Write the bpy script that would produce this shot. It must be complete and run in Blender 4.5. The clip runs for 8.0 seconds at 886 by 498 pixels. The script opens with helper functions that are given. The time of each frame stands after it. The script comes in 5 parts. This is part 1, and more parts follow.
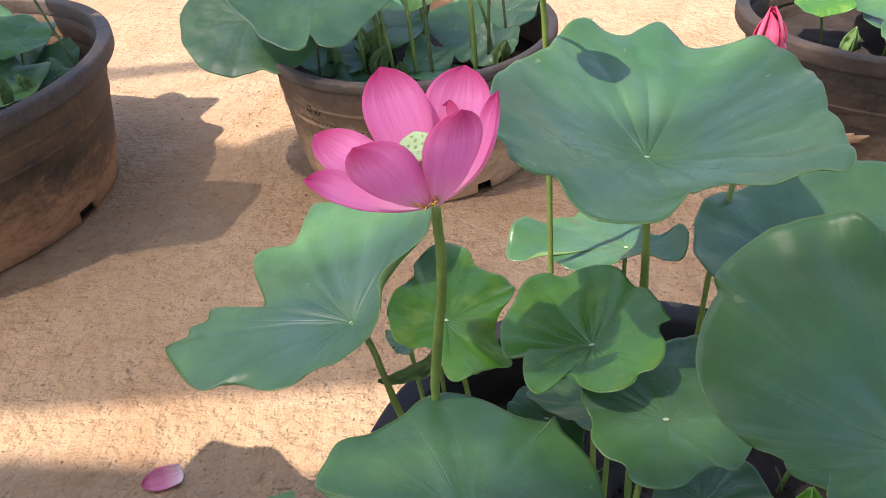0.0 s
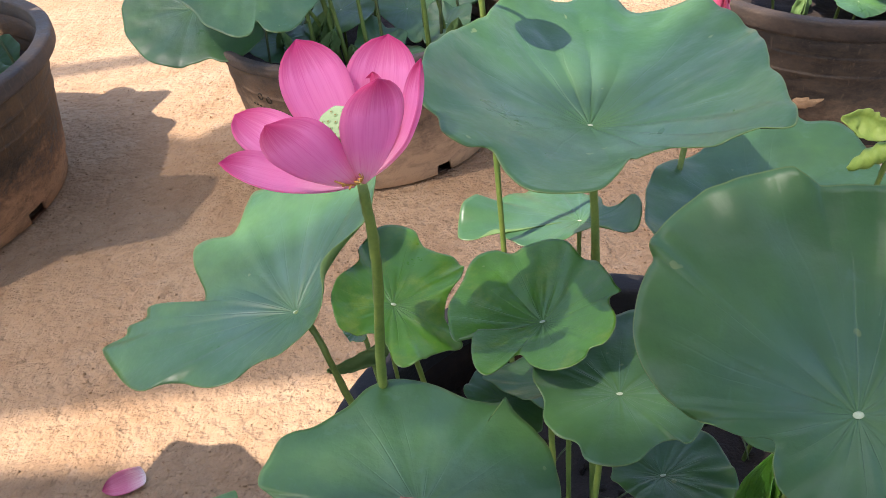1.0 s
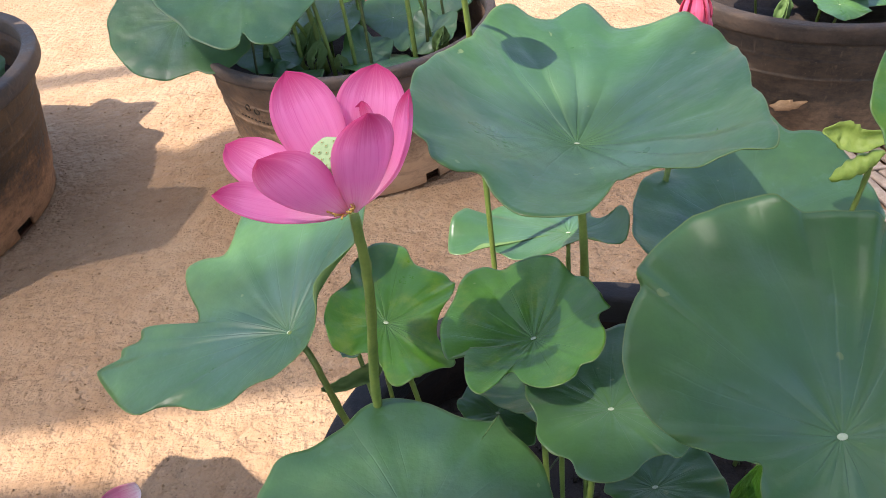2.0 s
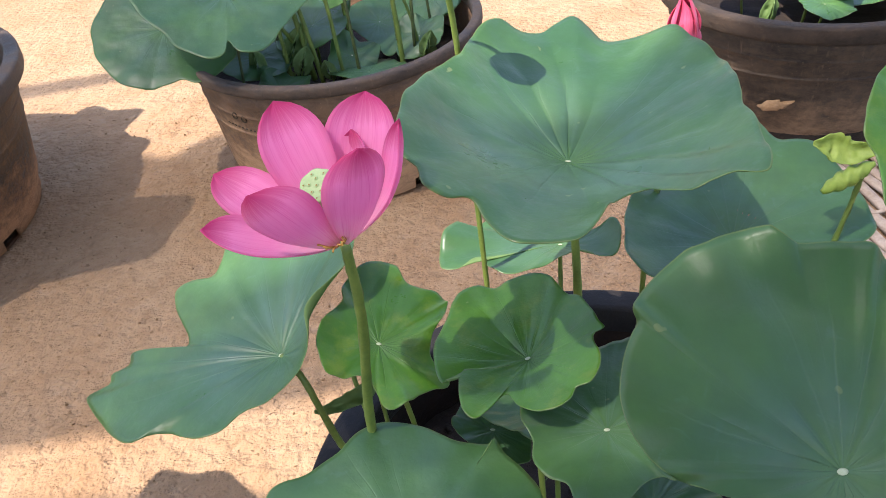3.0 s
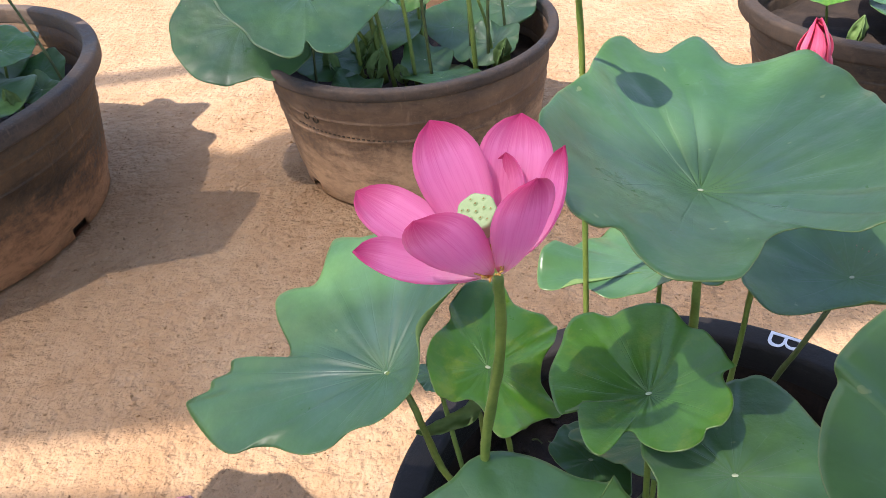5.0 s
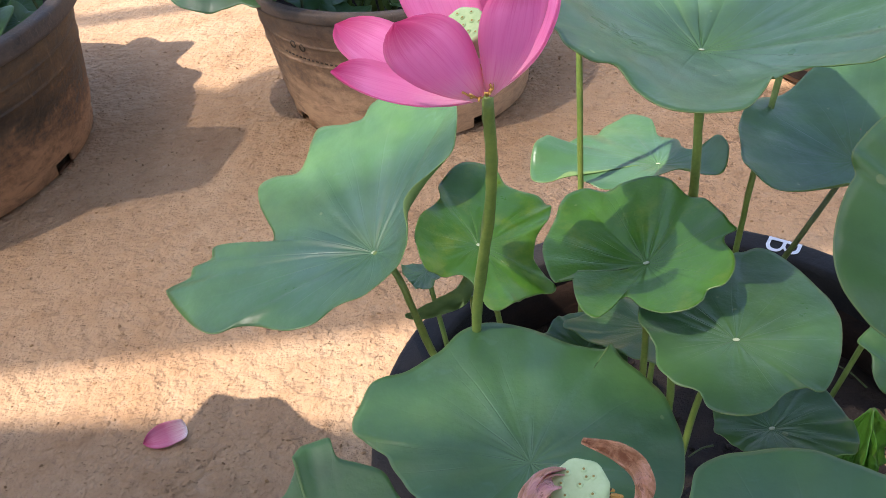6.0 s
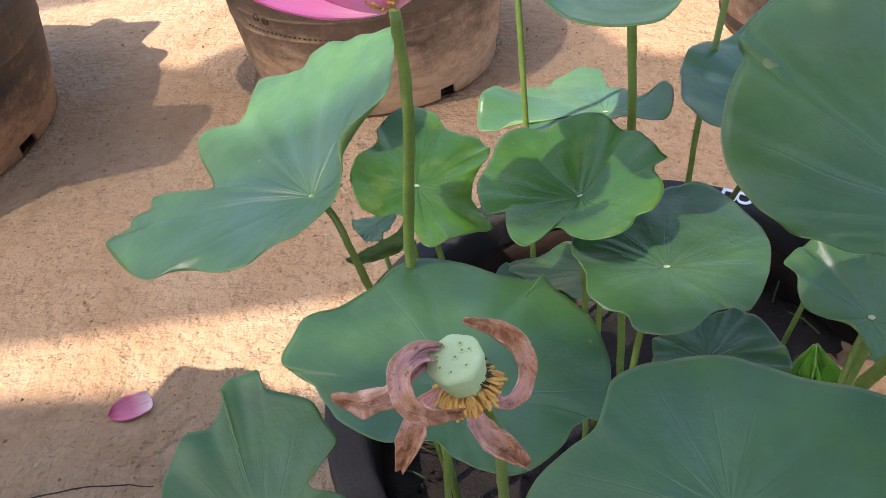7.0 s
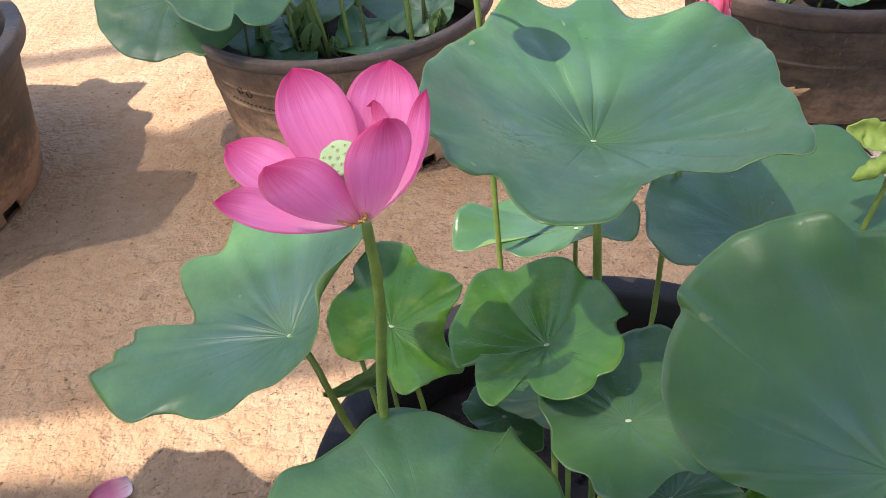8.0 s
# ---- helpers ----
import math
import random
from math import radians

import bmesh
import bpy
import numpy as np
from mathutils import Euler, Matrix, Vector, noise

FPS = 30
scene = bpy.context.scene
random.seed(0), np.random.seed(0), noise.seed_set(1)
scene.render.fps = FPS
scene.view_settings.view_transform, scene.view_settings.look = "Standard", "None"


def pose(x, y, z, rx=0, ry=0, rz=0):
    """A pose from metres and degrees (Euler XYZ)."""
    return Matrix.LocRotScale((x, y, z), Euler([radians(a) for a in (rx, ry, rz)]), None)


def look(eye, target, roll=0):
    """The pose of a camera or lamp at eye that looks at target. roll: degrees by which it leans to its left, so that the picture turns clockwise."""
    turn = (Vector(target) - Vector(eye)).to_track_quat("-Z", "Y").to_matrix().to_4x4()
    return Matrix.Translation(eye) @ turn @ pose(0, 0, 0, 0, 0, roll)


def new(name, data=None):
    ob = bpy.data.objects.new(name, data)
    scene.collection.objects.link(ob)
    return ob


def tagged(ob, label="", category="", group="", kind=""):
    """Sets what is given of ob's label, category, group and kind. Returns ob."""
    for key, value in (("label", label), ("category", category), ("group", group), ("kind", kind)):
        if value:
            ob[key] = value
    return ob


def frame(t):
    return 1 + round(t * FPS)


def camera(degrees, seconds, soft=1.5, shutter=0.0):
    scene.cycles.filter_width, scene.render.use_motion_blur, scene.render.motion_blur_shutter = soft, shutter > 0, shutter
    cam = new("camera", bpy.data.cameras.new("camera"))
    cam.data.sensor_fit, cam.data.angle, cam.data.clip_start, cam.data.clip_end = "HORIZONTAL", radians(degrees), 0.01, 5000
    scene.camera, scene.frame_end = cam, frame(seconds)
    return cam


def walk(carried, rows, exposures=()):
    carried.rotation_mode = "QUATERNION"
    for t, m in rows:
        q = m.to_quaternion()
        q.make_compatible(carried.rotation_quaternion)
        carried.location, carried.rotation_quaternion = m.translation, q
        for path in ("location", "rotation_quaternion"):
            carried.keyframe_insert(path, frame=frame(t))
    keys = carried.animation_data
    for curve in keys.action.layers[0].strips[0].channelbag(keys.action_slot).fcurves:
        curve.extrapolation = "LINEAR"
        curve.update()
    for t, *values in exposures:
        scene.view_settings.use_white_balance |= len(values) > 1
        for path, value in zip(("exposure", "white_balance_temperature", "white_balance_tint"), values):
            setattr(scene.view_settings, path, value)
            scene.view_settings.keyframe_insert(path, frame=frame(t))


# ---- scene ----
cam = camera(58.8, 8.0, soft=0.5)
PATH = [
    (0, (0.1825, 0.0642, 1.3725), (0.0622, 1.6849, 0.2069), -4.82),
    (0.5, (0.1964, 0.0935, 1.3607), (0.1091, 1.6902, 0.1595), -5.61),
    (1, (0.2119, 0.0862, 1.3482), (0.1586, 1.6840, 0.1464), -6.31),
    (1.5, (0.2159, 0.0852, 1.3536), (0.1852, 1.6837, 0.1520), -6.60),
    (2.8, (0.2066, 0.1072, 1.3867), (0.1868, 1.7061, 0.1854), -7.35),
    (3, (0.2134, 0.1101, 1.3843), (0.2112, 1.7031, 0.1750), -7.27),
    (3.5, (0.2280, 0.0987, 1.3837), (0.2657, 1.6878, 0.1699), -7.50),
    (4, (0.2291, 0.0978, 1.3841), (0.2567, 1.6902, 0.1743), -7.02),
    (4.5, (0.1722, 0.1313, 1.4013), (0.1245, 1.7347, 0.2067), -6.45),
    (4.7, (0.1503, 0.1485, 1.3996), (0.0711, 1.7518, 0.2067), -6.21),
    (5.8, (0.1145, 0.1263, 1.3280), (0.0100, 1.6860, 0.0804), -6.34),
    (6, (0.1255, 0.1184, 1.2986), (0.0413, 1.6593, 0.0264), -6.63),
    (6.5, (0.1546, 0.0838, 1.2536), (0.1060, 1.6061, -0.0426), -7.12),
    (7, (0.1697, 0.0872, 1.2559), (0.1183, 1.6073, -0.0428), -7.20),
    (7.5, (0.1595, 0.1224, 1.3413), (0.1213, 1.6786, 0.0856), -6.24),
    (8, (0.1946, 0.1345, 1.3655), (0.1891, 1.7006, 0.1214), -6.05),
]
walk(cam, [(t, look(eye, target, roll)) for t, eye, target, roll in PATH], exposures=[(0.0, 1.46, 6420, 20), (2.5, 1.48, 6420, 20), (5.8, 1.46, 6420, 20), (7.2, 1.58, 6420, 20), (8.0, 1.52, 6420, 20)])


# ---- light: high sun behind the camera, open sky, unseen shade sheets added with gaps ----
SUN_TO = Vector((-0.41, -0.28, 1.0)).normalized()
world = bpy.data.worlds.new("sky")
scene.world = world
world.use_nodes = True
wt = world.node_tree
sky = wt.nodes.new("ShaderNodeTexSky")
sky.sky_type, sky.sun_disc = "NISHITA", False
sky.sun_elevation, sky.sun_rotation = math.asin(SUN_TO.z), math.atan2(SUN_TO.x, SUN_TO.y)
sky.air_density, sky.dust_density = 1.0, 2.0
wt.links.new(sky.outputs[0], wt.nodes["Background"].inputs[0])
wt.nodes["Background"].inputs[1].default_value = 0.15
sun_data = bpy.data.lights.new("sun", "SUN")
sun_data.energy, sun_data.angle, sun_data.color = 3.6, radians(0.53), (1.0, 0.93, 0.83)
scene.view_settings.exposure = 0.9
sun = new("sun", sun_data)
sun.matrix_world = look(SUN_TO * 30, (0, 0, 0))


# ---- materials ----
def material(name):
    m = bpy.data.materials.new(name)
    m.use_nodes = True
    nt = m.node_tree
    return m, nt, nt.nodes["Principled BSDF"]


def node(nt, kind, **inputs):
    n = nt.nodes.new(kind)
    for k, v in inputs.items():
        n.inputs[k.replace("_", " ")].default_value = v
    return n


def noise_of(nt, scale, detail=4.0, rough=0.55, vec=None, dist=0.0):
    n = node(nt, "ShaderNodeTexNoise", Scale=scale, Detail=detail, Roughness=rough, Distortion=dist)
    if vec is not None:
        nt.links.new(vec, n.inputs["Vector"])
    return n.outputs["Fac"]


def ramp(nt, fac, stops):
    r = nt.nodes.new("ShaderNodeValToRGB")
    e = r.color_ramp.elements
    while len(e) < len(stops):
        e.new(0.5)
    for el, (p, c) in zip(e, stops):
        el.position = p
        el.color = (*c, 1) if isinstance(c, tuple) else (c, c, c, 1)
    nt.links.new(fac, r.inputs[0])
    return r.outputs[0]


def mixed(nt, fac, a, b, how="MIX"):
    m = nt.nodes.new("ShaderNodeMix")
    m.data_type, m.blend_type = "RGBA", how
    for sock, v in ((m.inputs[0], fac), (m.inputs[6], a), (m.inputs[7], b)):
        if isinstance(v, (int, float)):
            sock.default_value = v
        elif isinstance(v, tuple):
            sock.default_value = (*v, 1)
        else:
            nt.links.new(v, sock)
    return m.outputs[2]


def maths(nt, how, a, b=0.0, c=0.0):
    m = nt.nodes.new("ShaderNodeMath")
    m.operation = how
    for sock, v in zip(m.inputs, (a, b, c)):
        if isinstance(v, (int, float)):
            sock.default_value = v
        else:
            nt.links.new(v, sock)
    return m.outputs[0]


def bump(nt, bsdf, height, strength, distance):
    b = node(nt, "ShaderNodeBump", Strength=strength, Distance=distance)
    nt.links.new(height, b.inputs["Height"])
    nt.links.new(b.outputs[0], bsdf.inputs["Normal"])
    return b


def position(nt):
    return nt.nodes.new("ShaderNodeNewGeometry").outputs["Position"]


def objpos(nt):
    return nt.nodes.new("ShaderNodeTexCoord").outputs["Object"]


def with_translucency(m, nt, bsdf, colour, amount):
    tr = nt.nodes.new("ShaderNodeBsdfTranslucent")
    if isinstance(colour, tuple):
        tr.inputs["Color"].default_value = (*colour, 1)
    else:
        nt.links.new(colour, tr.inputs["Color"])
    mx = nt.nodes.new("ShaderNodeMixShader")
    mx.inputs[0].default_value = amount
    nt.links.new(bsdf.outputs[0], mx.inputs[1])
    nt.links.new(tr.outputs[0], mx.inputs[2])
    nt.links.new(mx.outputs[0], nt.nodes["Material Output"].inputs["Surface"])


def leaf_material(name, base, fresh, pale, blotch=0.0, wax_sheen_amount=0.75):
    """Waxy lotus blade. The blade's map holds the angle (u) and the share of the radius (v)."""
    m, nt, b = material(name)
    uv = nt.nodes.new("ShaderNodeUVMap").outputs[0]
    sep = nt.nodes.new("ShaderNodeSeparateXYZ")
    nt.links.new(uv, sep.inputs[0])
    ang, rad = sep.outputs[0], sep.outputs[1]
    pos = objpos(nt)
    rnd = nt.nodes.new("ShaderNodeObjectInfo").outputs["Random"]
    wob = maths(nt, "MULTIPLY", maths(nt, "SUBTRACT", noise_of(nt, 7.0, 2.0, vec=pos), 0.5), 0.035)
    a = maths(nt, "ADD", ang, wob)

    def rays(count, width):
        f = maths(nt, "FRACT", maths(nt, "MULTIPLY", a, float(count)))
        d = maths(nt, "ABSOLUTE", maths(nt, "SUBTRACT", f, 0.5))
        # the same width in metres from the middle to the edge
        w = maths(nt, "DIVIDE", width, maths(nt, "MAXIMUM", rad, 0.06))
        return maths(nt, "SUBTRACT", 1.0, maths(nt, "MINIMUM", maths(nt, "DIVIDE", d, w), 1.0))

    # broad soft streaks that run out from the middle
    turn = maths(nt, "MULTIPLY", a, 2 * math.pi)
    ring = nt.nodes.new("ShaderNodeCombineXYZ")
    nt.links.new(maths(nt, "MULTIPLY", maths(nt, "COSINE", turn), 3.4), ring.inputs[0])
    nt.links.new(maths(nt, "MULTIPLY", maths(nt, "SINE", turn), 3.4), ring.inputs[1])
    nt.links.new(maths(nt, "ADD", maths(nt, "MULTIPLY", rad, 1.6), maths(nt, "MULTIPLY", rnd, 30.0)), ring.inputs[2])
    streak = noise_of(nt, 1.0, 1.0, 0.4, vec=ring.outputs[0])
    main = rays(20, 0.022)
    fine = maths(nt, "MULTIPLY", rays(40, 0.03), maths(nt, "GREATER_THAN", rad, 0.5))
    vein = maths(nt, "MULTIPLY", maths(nt, "ADD", main, maths(nt, "MULTIPLY", fine, 0.4)), ramp(nt, rad, [(0.03, 0.0), (0.1, 1.0), (0.5, 0.6), (0.9, 0.15)]))
    # some ribs show, others are lost in the wax
    vein = maths(nt, "MULTIPLY", vein, ramp(nt, streak, [(0.38, 0.1), (0.58, 1.0)]))
    big = noise_of(nt, 7.0, 3.0, vec=pos)
    mid = noise_of(nt, 24.0, 4.0, 0.6, vec=pos)
    small = noise_of(nt, 90.0, 5.0, 0.65, vec=pos)
    col = mixed(nt, ramp(nt, big, [(0.35, 0.0), (0.68, 1.0)]), base, fresh)
    col = mixed(nt, ramp(nt, mid, [(0.35, 0.4), (0.6, 0.0)]), col, tuple(c * 0.6 for c in base))
    col = mixed(nt, maths(nt, "MULTIPLY", small, 0.45), col, tuple(c * 0.55 for c in base))
    col = mixed(nt, maths(nt, "MULTIPLY", rnd, 0.3), col, tuple(c * 0.72 for c in base))
    # bluish wax and painted sky sheen: strongest mid-blade, thinned along streaks, rubbed off patchily
    bloom_sheen = ramp(nt, noise_of(nt, 6.0, 5.0, 0.6, vec=pos, dist=0.5), [(0.34, 0.0), (0.66, 1.0)])
    wash = maths(nt, "MULTIPLY", bloom_sheen, ramp(nt, rad, [(0.0, 1.0), (0.5, 0.6), (0.97, 0.12)]))
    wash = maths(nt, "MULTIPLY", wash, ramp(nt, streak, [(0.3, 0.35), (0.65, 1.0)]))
    col = mixed(nt, maths(nt, "MULTIPLY", wash, 0.66 * wax_sheen_amount), col, (0.14, 0.255, 0.245))
    rub = ramp(nt, noise_of(nt, 42.0, 3.0, 0.5, vec=pos, dist=1.2), [(0.64, 0.0), (0.7, 1.0)])
    col = mixed(nt, maths(nt, "MULTIPLY", rub, 0.16 * wax_sheen_amount), col, (0.16, 0.3, 0.22))
    col = mixed(nt, maths(nt, "MULTIPLY", vein, 0.2), col, pale)
    if blotch:
        sp = ramp(nt, noise_of(nt, 26.0, 5.0, 0.7, vec=pos), [(0.52, 0.0), (0.7, 1.0)])
        col = mixed(nt, maths(nt, "MULTIPLY", sp, blotch), col, (0.2, 0.3, 0.03))
    # rare pale scars
    scar = ramp(nt, noise_of(nt, 55.0, 2.0, 0.5, vec=pos), [(0.755, 0.0), (0.775, 1.0)])
    col = mixed(nt, maths(nt, "MULTIPLY", scar, 0.5), col, (0.3, 0.36, 0.14))
    # yellowish margin and the pale navel where the stalk joins
    col = mixed(nt, maths(nt, "GREATER_THAN", rad, 0.9955), col, (0.13, 0.2, 0.06))
    col = mixed(nt, maths(nt, "MULTIPLY", ramp(nt, rad, [(0.03, 1.0), (0.3, 0.0)]), 0.35), col, (0.09, 0.22, 0.05))
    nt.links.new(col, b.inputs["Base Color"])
    wax = ramp(nt, maths(nt, "ADD", maths(nt, "MULTIPLY", noise_of(nt, 9.0, 4.0, 0.6, vec=pos), 0.7), maths(nt, "MULTIPLY", small, 0.3)), [(0.35, 0.27), (0.65, 0.5)])
    nt.links.new(wax, b.inputs["Roughness"])
    b.inputs["Specular IOR Level"].default_value = 0.66
    h = maths(nt, "ADD", maths(nt, "ADD", maths(nt, "MULTIPLY", streak, 1.6), maths(nt, "MULTIPLY", vein, -0.25)), maths(nt, "ADD", maths(nt, "MULTIPLY", mid, 0.9), maths(nt, "MULTIPLY", small, 0.22)))
    bump(nt, b, h, 0.55, 0.004)
    with_translucency(m, nt, b, mixed(nt, 0.6, col, (0.26, 0.46, 0.05)), 0.3)
    return m


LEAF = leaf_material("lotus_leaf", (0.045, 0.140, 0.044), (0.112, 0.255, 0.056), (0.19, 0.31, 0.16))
LEAF_YOUNG = leaf_material("young_lotus_leaf", (0.058, 0.2, 0.018), (0.125, 0.34, 0.022), (0.2, 0.32, 0.08), blotch=0.6, wax_sheen_amount=0.12)


def plain(name, a, b2, scale, rough=0.6, relief=0.3, dist=0.002, spec=0.4, translucent=0.0):
    m, nt, b = material(name)
    pos = objpos(nt)
    n1, n2 = noise_of(nt, scale, 4.0, 0.6, vec=pos), noise_of(nt, scale * 9, 3.0, 0.6, vec=pos)
    f = maths(nt, "ADD", maths(nt, "MULTIPLY", n1, 0.7), maths(nt, "MULTIPLY", n2, 0.3))
    col = ramp(nt, f, [(0.36, a), (0.64, b2)])
    nt.links.new(col, b.inputs["Base Color"])
    b.inputs["Roughness"].default_value = rough
    b.inputs["Specular IOR Level"].default_value = spec
    bump(nt, b, f, relief, dist)
    if translucent:
        with_translucency(m, nt, b, col, translucent)
    return m


UNDER = plain("leaf_underside", (0.11, 0.2, 0.06), (0.17, 0.27, 0.08), 14.0, 0.6, translucent=0.2)
ROLL = plain("fresh_roll", (0.22, 0.34, 0.05), (0.36, 0.48, 0.1), 20.0, 0.5, translucent=0.25)
STALK = plain("green_stalk", (0.1, 0.16, 0.03), (0.17, 0.23, 0.045), 30.0, 0.5, 0.5, 0.001)
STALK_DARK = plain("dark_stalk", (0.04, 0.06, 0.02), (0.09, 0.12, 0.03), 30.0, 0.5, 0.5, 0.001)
NAVEL = plain("leaf_navel", (0.36, 0.44, 0.24), (0.5, 0.55, 0.36), 60.0, 0.7)
POD = plain("seed_pod", (0.26, 0.4, 0.16), (0.38, 0.5, 0.24), 40.0, 0.55)
POD_RIPE = plain("ripe_pod", (0.34, 0.47, 0.22), (0.43, 0.56, 0.3), 40.0, 0.6)
SEED = plain("seed", (0.22, 0.16, 0.03), (0.36, 0.28, 0.07), 200.0, 0.5)
STAMEN = plain("stamen", (0.5, 0.25, 0.05), (0.72, 0.44, 0.12), 90.0, 0.6)
CHAR = plain("charred", (0.02, 0.013, 0.008), (0.07, 0.05, 0.025), 90.0, 0.8)


def petal_material(name, tip, body, base, vein, translucent):
    m, nt, b = material(name)
    uv = nt.nodes.new("ShaderNodeUVMap").outputs[0]
    sep = nt.nodes.new("ShaderNodeSeparateXYZ")
    nt.links.new(uv, sep.inputs[0])
    mp = nt.nodes.new("ShaderNodeMapping")
    mp.inputs["Scale"].default_value = (34.0, 2.0, 1.0)
    nt.links.new(uv, mp.inputs[0])
    streak = noise_of(nt, 1.0, 5.0, 0.65, vec=mp.outputs[0], dist=0.3)
    big = noise_of(nt, 30.0, 3.0, vec=objpos(nt))
    along = maths(nt, "ADD", sep.outputs[1], maths(nt, "MULTIPLY", maths(nt, "SUBTRACT", streak, 0.5), 0.22))
    col = ramp(nt, along, [(0.0, base), (0.16, tuple(0.5 * (x + y) for x, y in zip(base, body))), (0.5, body), (0.78, body), (0.98, tip)])
    edge = maths(nt, "ABSOLUTE", maths(nt, "SUBTRACT", maths(nt, "MULTIPLY", sep.outputs[0], 2.0), 1.0))
    col = mixed(nt, maths(nt, "MULTIPLY", ramp(nt, edge, [(0.66, 0.0), (1.0, 1.0)]), 0.42), col, tip)
    col = mixed(nt, ramp(nt, streak, [(0.48, 0.0), (0.72, 0.52)]), col, vein)
    col = mixed(nt, maths(nt, "MULTIPLY", big, 0.25), col, tuple(0.8 * c for c in body))
    nt.links.new(col, b.inputs["Base Color"])
    b.inputs["Roughness"].default_value = 0.55
    b.inputs["Specular IOR Level"].default_value = 0.3
    b.inputs["Sheen Weight"].default_value = 0.15
    bump(nt, b, streak, 0.35, 0.0012)
    with_translucency(m, nt, b, col, translucent)
    return m


PETAL = petal_material("pink_petal", (0.62, 0.018, 0.17), (0.92, 0.34, 0.62), (0.95, 0.74, 0.74), (0.76, 0.12, 0.42), 0.52)
PETAL_BUD = petal_material("bud_petal", (0.62, 0.03, 0.1), (0.84, 0.17, 0.3), (0.8, 0.3, 0.35), (0.6, 0.03, 0.12), 0.25)
PETAL_INNER = petal_material("inner_bud_petal", (0.3, 0.006, 0.03), (0.4, 0.015, 0.06), (0.5, 0.05, 0.1), (0.25, 0.006, 0.03), 0.1)
PETAL_FALLEN = petal_material("fallen_petal", (0.42, 0.03, 0.1), (0.66, 0.22, 0.32), (0.92, 0.86, 0.8), (0.52, 0.07, 0.18), 0.15)
def withered_material():
    m, nt, b = material("withered_petal")
    pos = position(nt)
    uv = nt.nodes.new("ShaderNodeUVMap").outputs[0]
    sep = nt.nodes.new("ShaderNodeSeparateXYZ")
    nt.links.new(uv, sep.inputs[0])
    n1 = noise_of(nt, 110.0, 5.0, 0.65, vec=pos, dist=0.8)
    mp = nt.nodes.new("ShaderNodeMapping")
    mp.inputs["Scale"].default_value = (16.0, 2.0, 1.0)
    nt.links.new(uv, mp.inputs[0])
    streak = noise_of(nt, 1.0, 4.0, 0.6, vec=mp.outputs[0])
    along = maths(nt, "ADD", sep.outputs[1], maths(nt, "MULTIPLY", maths(nt, "SUBTRACT", n1, 0.5), 1.5))
    col = ramp(nt, along, [(0.0, (0.76, 0.42, 0.45)), (0.4, (0.82, 0.52, 0.42)), (0.75, (0.68, 0.38, 0.21)), (1.1, (0.34, 0.14, 0.06))])
    spots = ramp(nt, noise_of(nt, 260.0, 4.0, 0.7, vec=pos, dist=0.5), [(0.56, 0.0), (0.68, 0.8)])
    col = mixed(nt, spots, col, (0.18, 0.07, 0.04))
    col = mixed(nt, ramp(nt, streak, [(0.5, 0.0), (0.8, 0.5)]), col, (0.36, 0.16, 0.1))
    edge = maths(nt, "ABSOLUTE", maths(nt, "SUBTRACT", maths(nt, "MULTIPLY", sep.outputs[0], 2.0), 1.0))
    col = mixed(nt, maths(nt, "MULTIPLY", ramp(nt, maths(nt, "ADD", edge, maths(nt, "SUBTRACT", n1, 0.5)), [(0.7, 0.0), (1.0, 1.0)]), 0.6), col, (0.3, 0.12, 0.05))
    nt.links.new(col, b.inputs["Base Color"])
    b.inputs["Roughness"].default_value = 0.75
    bump(nt, b, maths(nt, "ADD", n1, streak), 0.6, 0.0015)
    with_translucency(m, nt, b, col, 0.15)
    return m


PETAL_DRY = withered_material()


